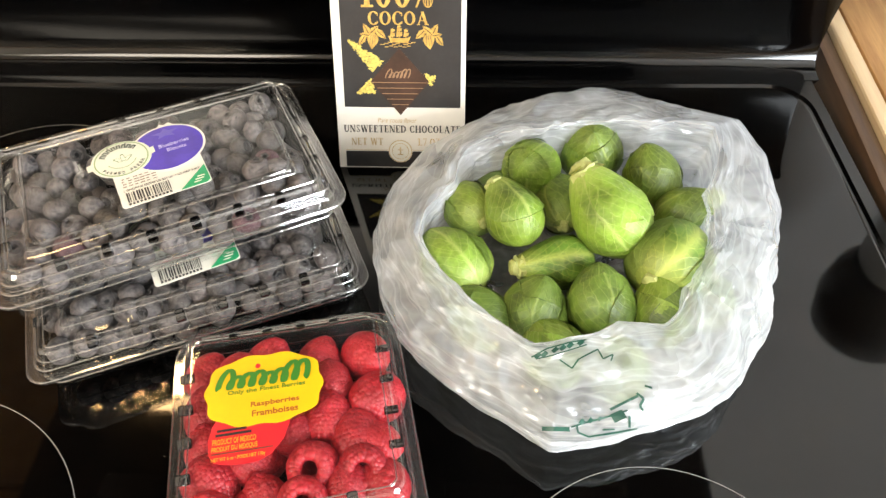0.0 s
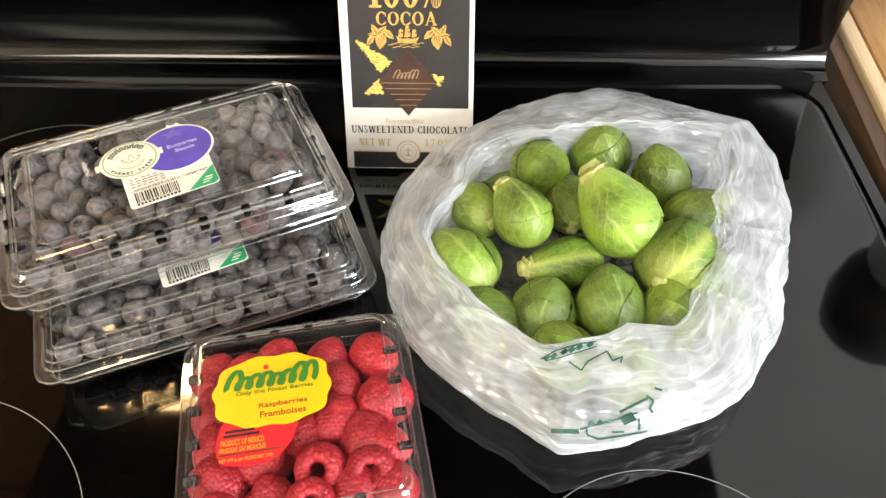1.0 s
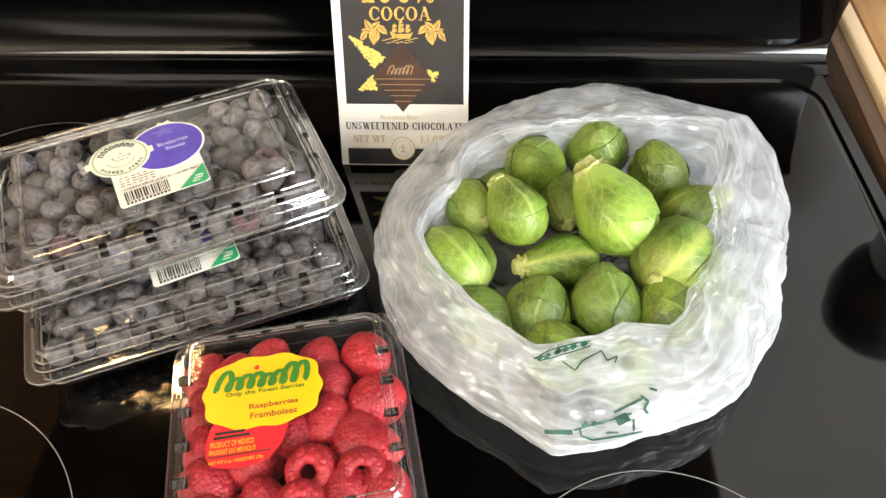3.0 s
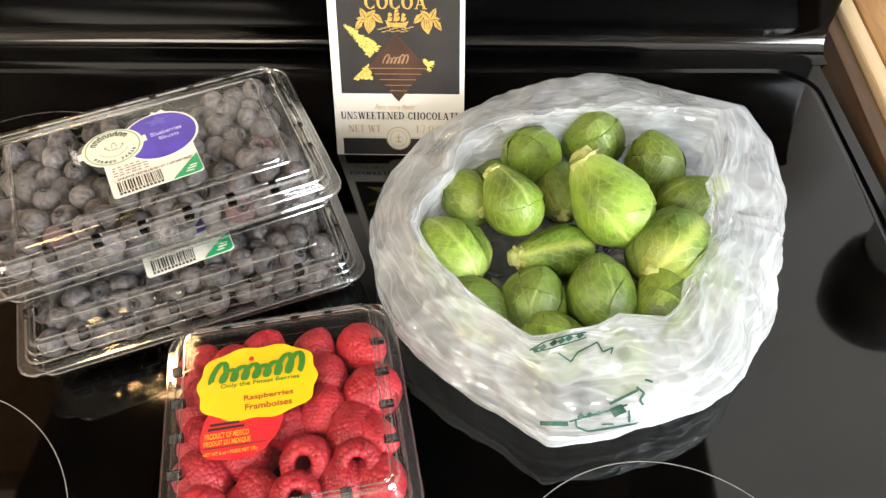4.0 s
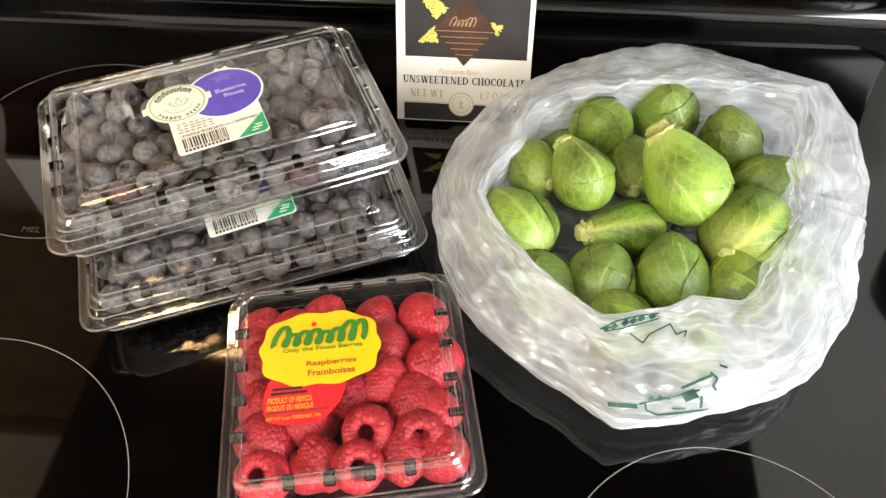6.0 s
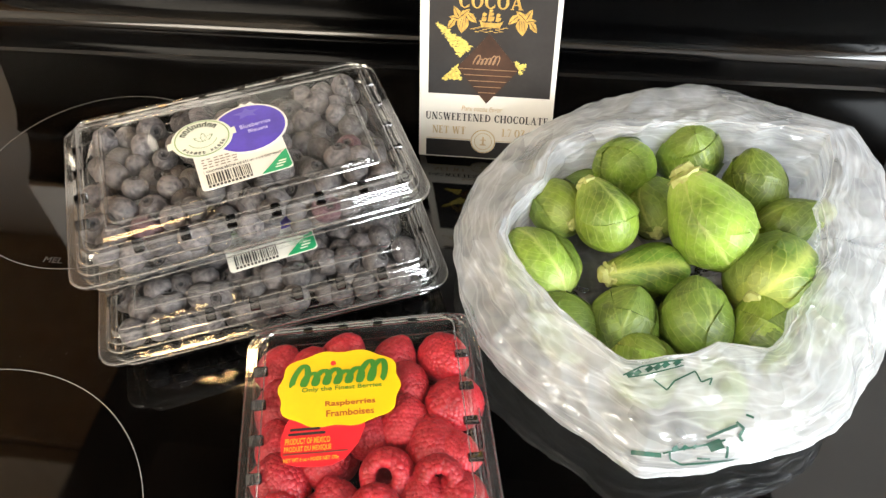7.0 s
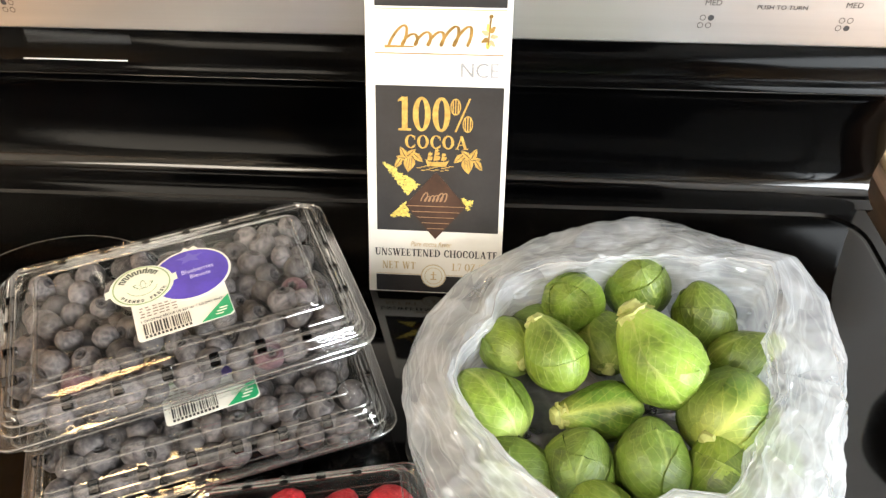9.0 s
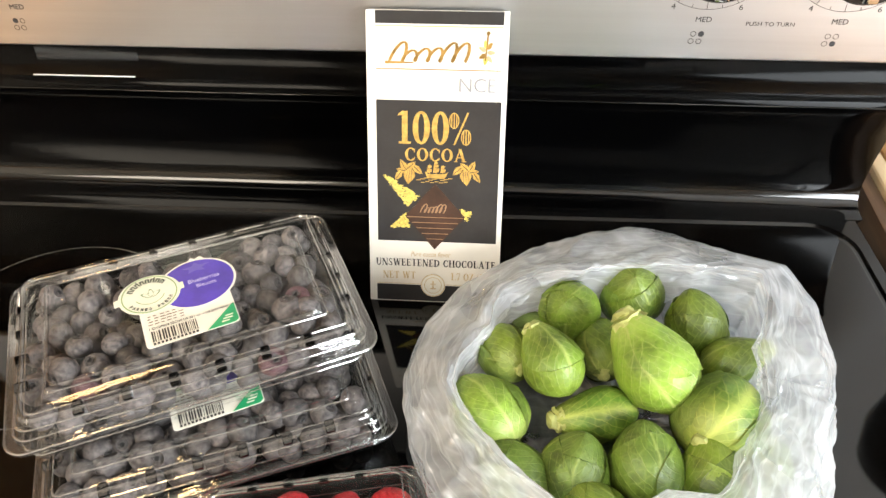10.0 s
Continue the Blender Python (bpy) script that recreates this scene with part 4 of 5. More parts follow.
def clamshell(name, m, w, d, lip, top, label, wide_slots, long_slots, stepped=True):
    """A hinged clear box: tray, flange, stepped lid and a row of moulded vent pockets along its edges."""
    t = thing(name, m, label, "clamshell box", "clear berry boxes")

    def ring(inset, z, r):
        return [(x, y, z) for x, y in rrect(w - 2 * inset, d - 2 * inset, max(r - inset * 0.5, 0.002), 5)]
    r = 0.011
    part("tray", loft([ring(0.0045, lip - 0.001, r), ring(0.0055, lip - 0.004, r), ring(0.0085, 0.004, r), ring(0.011, 0.0012, r), ring(0.016, 0.0010, r)], False, True), M_CLAM, t, "clear plastic tray")
    fl = part("flange", loft([ring(0.0045, lip - 0.0012, r), ring(0, lip - 0.0012, r), ring(-0.0003, lip, r), ring(0, lip + 0.0012, r), ring(0.0045, lip + 0.0012, r)]), M_RIM, t, "doubled clear edge flange")
    sh = top - 0.0042 if stepped else top - 0.0006
    low_lid = [ring(0.0042, lip + 0.0013, r), ring(0.0050, lip + 0.004, r), ring(0.0085, sh - 0.003, r), ring(0.0105, sh - 0.0006, r), ring(0.013, sh, r), ring(0.0136, sh, r)]
    if stepped:
        low_lid += [ring(0.0200, sh + 0.0001, r), ring(0.0205, sh + 0.0002, r), ring(0.0222, sh + 0.0012, r), ring(0.0235, top - 0.0006, r), ring(0.0252, top, r), ring(0.0258, top, r)]
        bead = [[(x, y, z) for x, y in rrect(w - 2 * i, d - 2 * i, 0.006, 5)] for i, z in ((0.0238, top - 0.0008), (0.0242, top + 0.0003), (0.0250, top + 0.0005), (0.0256, top - 0.0001))]
        part("lid_bead", loft(bead), M_RIM, t, "raised clear bead")
    part("lid", loft(low_lid, False, True), M_CLAM, t, "clear stepped plastic lid" if stepped else "clear flat plastic lid")
    bead = [[(x, y, z) for x, y in rrect(w - 2 * i, d - 2 * i, 0.008, 5)] for i, z in ((0.0088, sh - 0.0012), (0.0098, sh + 0.0002), (0.0108, sh + 0.0004), (0.0116, sh - 0.0001))]
    part("lid_bead", loft(bead), M_RIM, t, "raised clear bead")
    lines = [(-0.0001, lip + 0.0012), (0.0049, lip + 0.0040), (0.0128, sh + 0.0002), (0.0060, lip - 0.006), (0.0076, lip - 0.012)]
    lines += [(0.0072, (lip + sh) / 2 + 0.002), (0.0226, sh + 0.0014)] if stepped else []
    for inset, z in lines:
        if z < 0.003:
            continue
        tube = []
        for k in range(6):
            a = 2 * math.pi * k / 6
            tube.append([(x, y, z + 0.00045 * math.sin(a)) for x, y in rrect(w - 2 * inset + 0.0009 * math.cos(a), d - 2 * inset + 0.0009 * math.cos(a), max(r - inset * 0.5, 0.002), 5)])
        part("bead", loft(tube + tube[:1]), M_BEAD, t, "moulded clear bead")
    # solid dark-tinted blocks drawn for the shade inside the vent openings
    slot_mesh = finish("vent_pocket", box_bm(-0.0026, 0.0026, -0.0036, 0.0036, -0.0014, 0.0010, 0.0006, 1), M_VENTDARK)
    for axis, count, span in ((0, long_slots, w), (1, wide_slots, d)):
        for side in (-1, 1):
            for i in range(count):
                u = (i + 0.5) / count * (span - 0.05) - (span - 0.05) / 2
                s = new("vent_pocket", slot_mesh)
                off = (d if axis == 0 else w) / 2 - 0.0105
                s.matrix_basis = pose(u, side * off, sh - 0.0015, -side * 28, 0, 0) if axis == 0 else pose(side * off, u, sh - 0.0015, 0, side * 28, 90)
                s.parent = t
    return t


def blueberry_mesh(seed):
    rnd = random.Random(seed)
    bm = bmesh.new()
    bmesh.ops.create_uvsphere(bm, u_segments=20, v_segments=13, radius=1)
    off = Vector((rnd.random() * 9, rnd.random() * 9, 0))
    for v in bm.verts:
        c = v.co.copy()
        k = 1 + 0.05 * noise.noise(c * 1.4 + off)
        v.co = c * k
        v.co.z *= 0.86
        if c.z > 0.97:
            v.co.z -= 0.20
        elif c.z > 0.88:
            v.co.z += 0.015
    me = finish("blueberry", bm, M_BERRY)
    return me


def crown_bm():
    """The five-pointed dry crown of a blueberry."""
    bm = bmesh.new()
    n = 20
    rings = []
    for r, z in ((0.16, 0.74), (0.30, 0.80), (0.36, 0.90), (0.47, 0.875)):
        rings.append([(r * (1 + (0.22 * math.cos(5 * 2 * math.pi * i / n) if r > 0.35 else 0)) * math.cos(2 * math.pi * i / n),
                       r * (1 + (0.22 * math.cos(5 * 2 * math.pi * i / n) if r > 0.35 else 0)) * math.sin(2 * math.pi * i / n), z) for i in range(n)])
    return loft(rings, True, False)


BERRIES = []
for s in range(5):
    for mt, lab in ((M_BERRY, "dusty dark blue blueberry in the clear box"), (M_BERRYRED, "reddish purple blueberry in the clear box")):
        me = blueberry_mesh(s)
        me.materials.clear()
        me.materials.append(mt)
        BERRIES.append((me, lab))
CROWN = finish("crown", crown_bm(), M_CALYX)
CROWN.materials.append(M_PIT)
for f in CROWN.polygons:
    if len(f.vertices) > 4 or sum(Vector(CROWN.vertices[k].co).xy.length for k in f.vertices) / 4 < 0.25:
        f.material_index = 1


def fill_blueberries(m, w, d, z_top, seed):
    """A jostled top layer of single berries, over a darker heap."""
    rnd = random.Random(seed)
    pitch, row = 0.0143, 0
    y = -d / 2 + 0.017
    spots = []
    while y < d / 2 - 0.018:
        x = -w / 2 + 0.017 + (row % 2) * pitch / 2
        while x < w / 2 - 0.015:
            if rnd.random() > 0.025:
                spots.append((x + rnd.uniform(-0.003, 0.003), y + rnd.uniform(-0.0028, 0.0028)))
            x += pitch
        y += pitch * 0.88
        row += 1
    for x, y in spots:
        edge = min(w / 2 - abs(x), d / 2 - abs(y))
        r = rnd.uniform(0.0066, 0.0090)
        z = z_top - r - 0.0015 - rnd.random() ** 1.5 * 0.0075 - (0.0035 if edge < 0.022 else 0)
        k = rnd.randrange(5) * 2 + (1 if rnd.random() < 0.05 else 0)
        me, lab = BERRIES[k]
        b = tagged(new("blueberry", me), lab, "blueberry", "blueberries in the boxes")
        tilt = rnd.choice((25, 60, 90, 130, 160))
        b.matrix_basis = m @ pose(x, y, z, tilt * rnd.uniform(-1, 1), tilt * rnd.uniform(-1, 1), rnd.uniform(0, 360)) @ Matrix.Scale(r, 4)
        c = new("crown", CROWN)
        c.parent = b
        c.matrix_basis = Matrix.Diagonal((0.62, 0.62, 1.02, 1.0))
    # heap beneath
    src = bmesh.new()
    bmesh.ops.create_icosphere(src, subdivisions=2, radius=1)
    vs, fs = [tuple(v.co) for v in src.verts], [[v.index for v in f.verts] for f in src.faces]
    src.free()
    V, F = [], []
    for zc in (0.008, z_top - 0.0185):
        for i in range(130):
            x, y, r = rnd.uniform(-w / 2 + 0.018, w / 2 - 0.018), rnd.uniform(-d / 2 + 0.0165, d / 2 - 0.018), rnd.uniform(0.006, 0.0072)
            o = len(V)
            V += [(x + r * a, y + r * b, zc + r * c * 0.9) for a, b, c in vs]
            F += [[o + j for j in f] for f in fs]
    me = bpy.data.meshes.new("blueberry_heap")
    me.from_pydata(V, [], F)
    me.materials.append(M_BERRY)
    me.shade_smooth()
    h = tagged(new("blueberry_heap", me), "heap of dark blueberries under the top layer", "blueberries", kind="stuff")
    h.matrix_basis = m


def blueberry_label(box, x, y, z, turn):
    """Cream price label with a violet oval, a round badge, a green corner and a bar code."""
    body = [(0.0465 - 0.0465 / 2 + px, 0.0165 + py) for px, py in rrect(0.0465, 0.033, 0.0022, 4)]
    lb = part("label", plate(body, z, z + 0.0002), M_LABEL, box, "cream label with violet oval and green corner", smooth=False, m=pose(x, y, 0, 0, 0, turn) @ Matrix.Diagonal((1.05, 1.05, 1.0, 1.0)))
    flat("green_corner", [(0.0300, 0.0003), (0.0440, 0.0003), (0.0460, 0.0020), (0.0460, 0.0150)], M_GREEN, "green corner", z=z + 0.0006, parent=lb)
    bars("corner_print", [(0.0385, 0.0040, 0.0048, 0.0010), (0.0400, 0.0058, 0.0040, 0.0010), (0.0375, 0.0022, 0.0040, 0.0009)], z + 0.0007, M_LOGO, lb)
    # violet oval with a cream border and a pointed crown
    flat("oval_border", oval(0.0318, 0.0384, 0.0210, 0.0197, 48, turn=0.25), M_LABEL, z=z + 0.0005, parent=lb)
    flat("crown_point", [(0.0300, 0.0565), (0.0322, 0.0605), (0.0345, 0.0585), (0.0375, 0.0602), (0.0400, 0.0560)], M_LABEL, z=z + 0.00045, parent=lb)
    flat("oval_patch", oval(0.0318, 0.0384, 0.0198, 0.0185, 48, turn=0.25), M_BLUE, "violet-blue oval", z=z + 0.0006, parent=lb)
    star = [(0.0335 + (0.0078 if k % 2 == 0 else 0.0036) * math.cos(k * math.pi / 5 + 0.3), 0.0508 + (0.0046 if k % 2 == 0 else 0.0022) * math.sin(k * math.pi / 5 + 0.3)) for k in range(10)]
    flat("star_print", star, M_VIOLET, "paler violet star", z=z + 0.0007, parent=lb)
    for tx, tw in ((-0.0090, 0.004), (0.0230, 0.004)):
        flat("badge_tab", [(tx - tw / 2, 0.0365), (tx + tw / 2, 0.0372), (tx + tw / 2, 0.0424), (tx - tw / 2, 0.0417)], M_LOGO, z=z + 0.0009, parent=lb)
    flat("badge", oval(0.0072, 0.0395, 0.0160, 0.0150, 44), M_LOGO, "pale round badge with a green ring", z=z + 0.0010, parent=lb)
    part("badge_ring", ring_bm(0.0072, 0.0395, 0.0144, 0.0007, z + 0.0012, 40), M_RINGGREEN, lb, smooth=False)
    part("badge_ring", ring_bm(0.0072, 0.0395, 0.0080, 0.0004, z + 0.0012, 40, 200, 340), M_RINGGREEN, lb, smooth=False)
    for tn in (35, 90, 145):
        pts = foil_leaf(0.0080 + 0.003 * math.cos(radians(tn)), 0.0372 + 0.003 * math.sin(radians(tn)), 0.0062, 0.0028, tn)
        bm = bmesh.new()
        vo = [bm.verts.new((px, py, z + 0.0012)) for px, py in pts]
        vi = [bm.verts.new((px + (0.0080 - px) * 0.12, py + (0.0385 - py) * 0.12, z + 0.0012)) for px, py in pts]
        for i in range(len(pts)):
            j = (i + 1) % len(pts)
            bm.faces.new((vo[i], vo[j], vi[j], vi[i]))
        part("badge_leaf", bm, M_DGREEN, lb, smooth=False)
    bm = bmesh.new()
    for k in range(8):
        a = radians(148 - 15 * k)
        c, q = math.cos(a), math.sin(a)
        up = 0.0042 if k in (2, 5) else 0.0032
        for r0, r1, t0, t1 in ((0.0090, 0.0090 + up, -0.0011, -0.0004), (0.0090, 0.0122, 0.0004, 0.0011), (0.0114, 0.0122, -0.0011, 0.0011)):
            bm.faces.new([bm.verts.new((0.0072 + rr * c - tt * q, 0.0395 + rr * q + tt * c, z + 0.0013 + 1e-6 * k)) for rr, tt in ((r0, t0), (r1, t0), (r1, t1), (r0, t1))])
    bmesh.ops.recalc_face_normals(bm, faces=bm.faces[:])
    part("badge_name", bm, M_INKDARK, lb, "dark name drawn as plain bars", smooth=False)
    for k, ch in enumerate("FARMED FRESH"):
        a = 212 + 10.6 * k
        if ch != " ":
            letters("lettering", ch, 0.0012, 0.0019, 0.0072 + 0.0128 * math.cos(radians(a)) - 0.0006 * math.cos(radians(a + 90)), 0.0395 + 0.0128 * math.sin(radians(a)) - 0.0006 * math.sin(radians(a + 90)), z + 0.0012, M_INKDARK, lb, turn=a + 90, bold=0.02)
    letters("lettering", "Blueberries", 0.0165, 0.0031, 0.0275, 0.0385, z + 0.0008, M_LILAC, lb, "lilac lettering")
    letters("lettering", "Bleuets", 0.0105, 0.0028, 0.0310, 0.0340, z + 0.0008, M_LILAC, lb, "lilac lettering")
    letters("lettering", "1 CHOPINE SÈCHE US 551 ml  1 US DRY PINT", 0.0400, 0.0019, 0.0030, 0.0125, z + 0.0004, M_INK, lb, "small black lettering")
    rnd = random.Random(3)
    bars("small_print", [(0.003 + 0.0031 * (i % 6) + rnd.uniform(0, 0.0006), 0.0160 + 0.0021 * (i // 6), rnd.uniform(0.0014, 0.0027), 0.0008) for i in range(24)], z + 0.0004, M_INKGREY, lb)
    cells, cx = [], 0.0035
    while cx < 0.0255:
        wd = rnd.choice((0.0003, 0.0005, 0.0008))
        cells.append((cx, 0.0035, wd, 0.0078))
        cx += wd + rnd.choice((0.0004, 0.0006, 0.0009))
    bars("code_bar", cells, z + 0.0004, M_INK, lb, single=True)
    bars("bar_digits", [(0.0035 + 0.0019 * i, 0.0013, 0.0012, 0.0016) for i in range(12)], z + 0.0004, M_INK, lb)
    return lb


BOX_W, BOX_D, LIP, TOP = 0.189, 0.129, 0.021, 0.0375
m_low = pose(-0.0572, 0.4035, 0.0005, 0, 0, 23.2)
m_high = pose(-0.0705, 0.4255, 0.0395, 0, 0, 26.3)
low = clamshell("berry_box", m_low, BOX_W, BOX_D, LIP, TOP, "clear hinged plastic box full of blueberries, under another", 4, 6)
high = clamshell("berry_box", m_high, BOX_W, BOX_D, LIP, TOP, "clear hinged plastic box of blueberries lying askew on another", 4, 6)
fill_blueberries(m_low, BOX_W, BOX_D, TOP - 0.001, 11)
fill_blueberries(m_high, BOX_W, BOX_D, TOP - 0.001, 27)


def local(m, x, y):
    p = m.inverted() @ Vector((x, y, 0))
    return p.x, p.y


blueberry_label(high, *local(m_high, -0.0745, 0.3848), TOP + 0.0004, 29.5 - 26.3)
blueberry_label(low, *local(m_low, -0.0625, 0.3630), TOP + 0.0004, 28.2 - 23.2)

# ---- raspberries ----
m_rasp = pose(0.0228, 0.2928, 0.0005, 0, 0, 12.5)
rasp_box = clamshell("berry_box", m_rasp, 0.121, 0.124, 0.016, 0.0335, "clear square hinged box of red raspberries on the glass", 4, 4, stepped=False)


def raspberry_mesh(seed):
    """A thimble of packed drupelets round a hollow."""
    rnd = random.Random(seed)
    src = bmesh.new()
    bmesh.ops.create_icosphere(src, subdivisions=2, radius=1)
    vs, fs = [v.co.copy() for v in src.verts], [[v.index for v in f.verts] for f in src.faces]
    src.free()
    V, F = [], []
    R, L = 0.0090, 0.0200
    for ri, (f, count, rr) in enumerate(((-0.01, 20, 0.66), (0.03, 26, 0.82), (0.09, 30, 0.91), (0.17, 32, 0.97), (0.25, 33, 1.0), (0.33, 33, 1.01), (0.41, 33, 1.0), (0.49, 31, 0.96), (0.57, 29, 0.90), (0.65, 26, 0.82), (0.73, 23, 0.72), (0.80, 19, 0.60), (0.87, 15, 0.46), (0.93, 10, 0.31), (0.98, 4, 0.14))):
        for i in range(count):
            a = 2 * math.pi * (i + 0.5 * (ri % 2)) / count + rnd.uniform(-0.05, 0.05)
            c = Vector((R * rr * math.cos(a), R * rr * math.sin(a), L * (f - 0.5) + rnd.uniform(-0.0004, 0.0004)))
            s = rnd.uniform(0.00248, 0.00268)
            o = len(V)
            for v in vs:
                V.append(c + v * s * (1 if ri < 12 else 0.94))
            F += [[o + j for j in g] for g in fs]
    o = len(V)
    n = 18
    prof_in = ((0.0085, -0.42), (0.0050, -0.46), (0.0042, -0.30), (0.0042, 0.1), (0.002, 0.3))
    for r, f in prof_in:
        V += [Vector((r * math.cos(2 * math.pi * i / n), r * math.sin(2 * math.pi * i / n), f * L)) for i in range(n)]
    nf = len(F)
    for k in range(len(prof_in) - 1):
        F += [[o + k * n + i, o + k * n + (i + 1) % n, o + (k + 1) * n + (i + 1) % n, o + (k + 1) * n + i] for i in range(n)]
    F.append([o + (len(prof_in) - 1) * n + i for i in range(n)])
    me = bpy.data.meshes.new("raspberry")
    me.from_pydata([tuple(v) for v in V], [], F)
    me.materials.append(M_RASP), me.materials.append(M_RASPIN)
    for i in range(nf, len(F)):
        me.polygons[i].material_index = 1
    me.shade_smooth()
    return me


RASPS = [raspberry_mesh(s) for s in range(4)]
# place, tilt of the hollow towards the viewer (degrees), size; open=1 shows the hollow
SPOTS = ((0.003, 0.338, 0, 1.0), (0.031, 0.333, 0, 1.0), (0.058, 0.334, 0, 1.08), (0.062, 0.309, 0, 1.16), (0.040, 0.316, 0, 0.98), (0.041, 0.298, 0, 1.08),
         (0.056, 0.288, 0, 1.12), (0.038, 0.270, 1, 1.08), (0.061, 0.270, 1, 1.05), (0.056, 0.252, 0, 0.98), (0.075, 0.258, 0, 1.08), (0.036, 0.246, 1, 1.02),
         (0.016, 0.254, 0, 0.98), (-0.009, 0.258, 0, 1.12), (-0.005, 0.238, 1, 1.05), (0.014, 0.239, 0, 0.86), (-0.027, 0.298, 0, 1.08), (-0.020, 0.278, 0, 0.94),
         (-0.033, 0.320, 0, 0.98), (0.023, 0.287, 0, 1.0), (0.008, 0.273, 0, 0.95), (-0.012, 0.318, 0, 1.0), (0.008, 0.312, 0, 1.0), (-0.004, 0.294, 0, 1.0), (0.074, 0.283, 0, 0.95))
rnd = random.Random(8)
for i, (x, y, is_open, size) in enumerate(SPOTS):
    lx, ly = local(m_rasp, x, y)
    q = m_rasp @ Vector((max(-0.0425, min(0.0425, lx)), max(-0.0425, min(0.0425, ly)), 0))
    x, y = q.x, q.y
    b = tagged(new("raspberry", RASPS[i % 4]), "ripe red raspberry with its hollow core showing" if is_open else "ripe red raspberry in the clear box", "raspberry", "raspberries in the box")
    rx, ry = (rnd.uniform(192, 212), rnd.uniform(-14, 14)) if is_open else (rnd.choice((-75, -40, 20, 60, 85)) + rnd.uniform(-12, 12), rnd.uniform(-50, 50))
    b.matrix_basis = pose(x, y, 0.0185 + rnd.uniform(-0.0012, 0.0012), rx, ry, rnd.uniform(-15, 15) if is_open else rnd.uniform(-60, 60)) @ Matrix.Scale(size * 1.04, 4)
for i in range(16):
    x, y = (i % 4 - 1.5) * 0.025, (i // 4 - 1.5) * 0.025
    b = tagged(new("raspberry", RASPS[(i + 1) % 4]), "red raspberry deep in the clear box", "raspberry", "raspberries in the box")
    b.matrix_basis = m_rasp @ pose(x, y, 0.0095, 90 + rnd.uniform(-20, 20), rnd.uniform(0, 40), rnd.uniform(0, 360)) @ Matrix.Scale(0.8, 4)

# label on its lid: yellow cloud over a red leaf
LZ = 0.0339
cloud = []
for i in range(96):
    a = 2 * math.pi * i / 96
    c, q = math.cos(a), math.sin(a)
    k = (abs(c) ** 2.7 + abs(q) ** 2.7) ** (-1 / 2.7) * (1 + 0.030 * math.cos(10 * a + 0.5))
    cloud.append((0.0288 * k * c, 0.0203 * k * q))
lab = part("label", plate(cloud, LZ, LZ + 0.0002), M_YELLOW, rasp_box, "yellow cloud-shaped label over a red patch", smooth=False,
           m=pose(*local(m_rasp, 0.0092, 0.3035), 0, 0, 0, -1.0))
flat("red_patch", [(-0.0193, -0.0080), (-0.0250, -0.0180), (-0.0268, -0.0260), (-0.0262, -0.0330), (-0.0236, -0.0372), (-0.0180, -0.0388), (-0.0100, -0.0396), (-0.0029, -0.0392), (0.0030, -0.0365),
                   (0.0090, -0.0295), (0.0120, -0.0215), (0.0125, -0.0120), (-0.0050, -0.0060)], M_REDLABEL, "red patch", z=LZ - 0.00005, parent=lab)
flat("patch_rule", rect(-0.0250, 0.0040, -0.0330, -0.0326), M_INKDARK, z=LZ + 0.0003, parent=lab)
scribble("script", -0.0225, 0.0205, 0.0022, 0.0078, 0.0024, 8, LZ + 0.0006, M_DGREEN, lab, "green script drawn as a plain scribble", 0.25, tall=(0, 6, 7))
part("script_dot", plate(oval(-0.0030, 0.0135, 0.0013, 0.0013, 16), LZ + 0.0004, LZ + 0.0006), M_REDLABEL, lab, smooth=False)
letters("lettering", "Only the Finest Berries", 0.0385, 0.0031, -0.0180, -0.0022, LZ + 0.0003, M_DGREEN, lab, "green lettering", bold=0.012)
letters("lettering", "Raspberries", 0.0238, 0.0036, -0.0066, -0.0108, LZ + 0.0003, M_ORANGEINK, lab, "red-brown lettering", bold=0.02)
letters("lettering", "Framboises", 0.0225, 0.0034, -0.0060, -0.0155, LZ + 0.0003, M_ORANGEINK, lab, "red-brown lettering", bold=0.02)
bars("small_print", [(-0.0225, -0.0215, 0.014, 0.0013), (-0.0232, -0.0238, 0.017, 0.0013)], LZ + 0.0003, M_INK, lab)
letters("lettering", "PRODUCT OF MEXICO", 0.0205, 0.0030, -0.0245, -0.0282, LZ + 0.0003, M_ORANGE, lab, "orange lettering", bold=0.02)
letters("lettering", "PRODUIT DU MEXIQUE", 0.0215, 0.0030, -0.0248, -0.0322, LZ + 0.0003, M_ORANGE, lab, "orange lettering", bold=0.02)
letters("lettering", "NET WT 6 oz • POIDS NET 170g", 0.0250, 0.0024, -0.0248, -0.0372, LZ + 0.0003, M_ORANGE, lab, "orange lettering", bold=0.02)

# ---- sprouts ----


def sprout_profile(v, shape):
    """Radius along the sprout, 0 at the stem: a blunt egg or a pear."""
    if shape >= 0.5:
        return math.sin(math.pi * min(1, v ** 1.1)) ** 0.6 * (1 - 0.40 * (1 - v) ** 1.2) + 0.17 * (1 - v) ** 2.2
    egg = math.sin(math.pi * min(1, v ** (0.80 if shape < 0.5 else 1.15))) ** 0.62
    return egg * (1 - (0.30 if shape >= 0.5 else 0.06) * (1 - v)) + ((0.24 if shape >= 0.5 else 0.10) * (1 - v) ** 2.5)


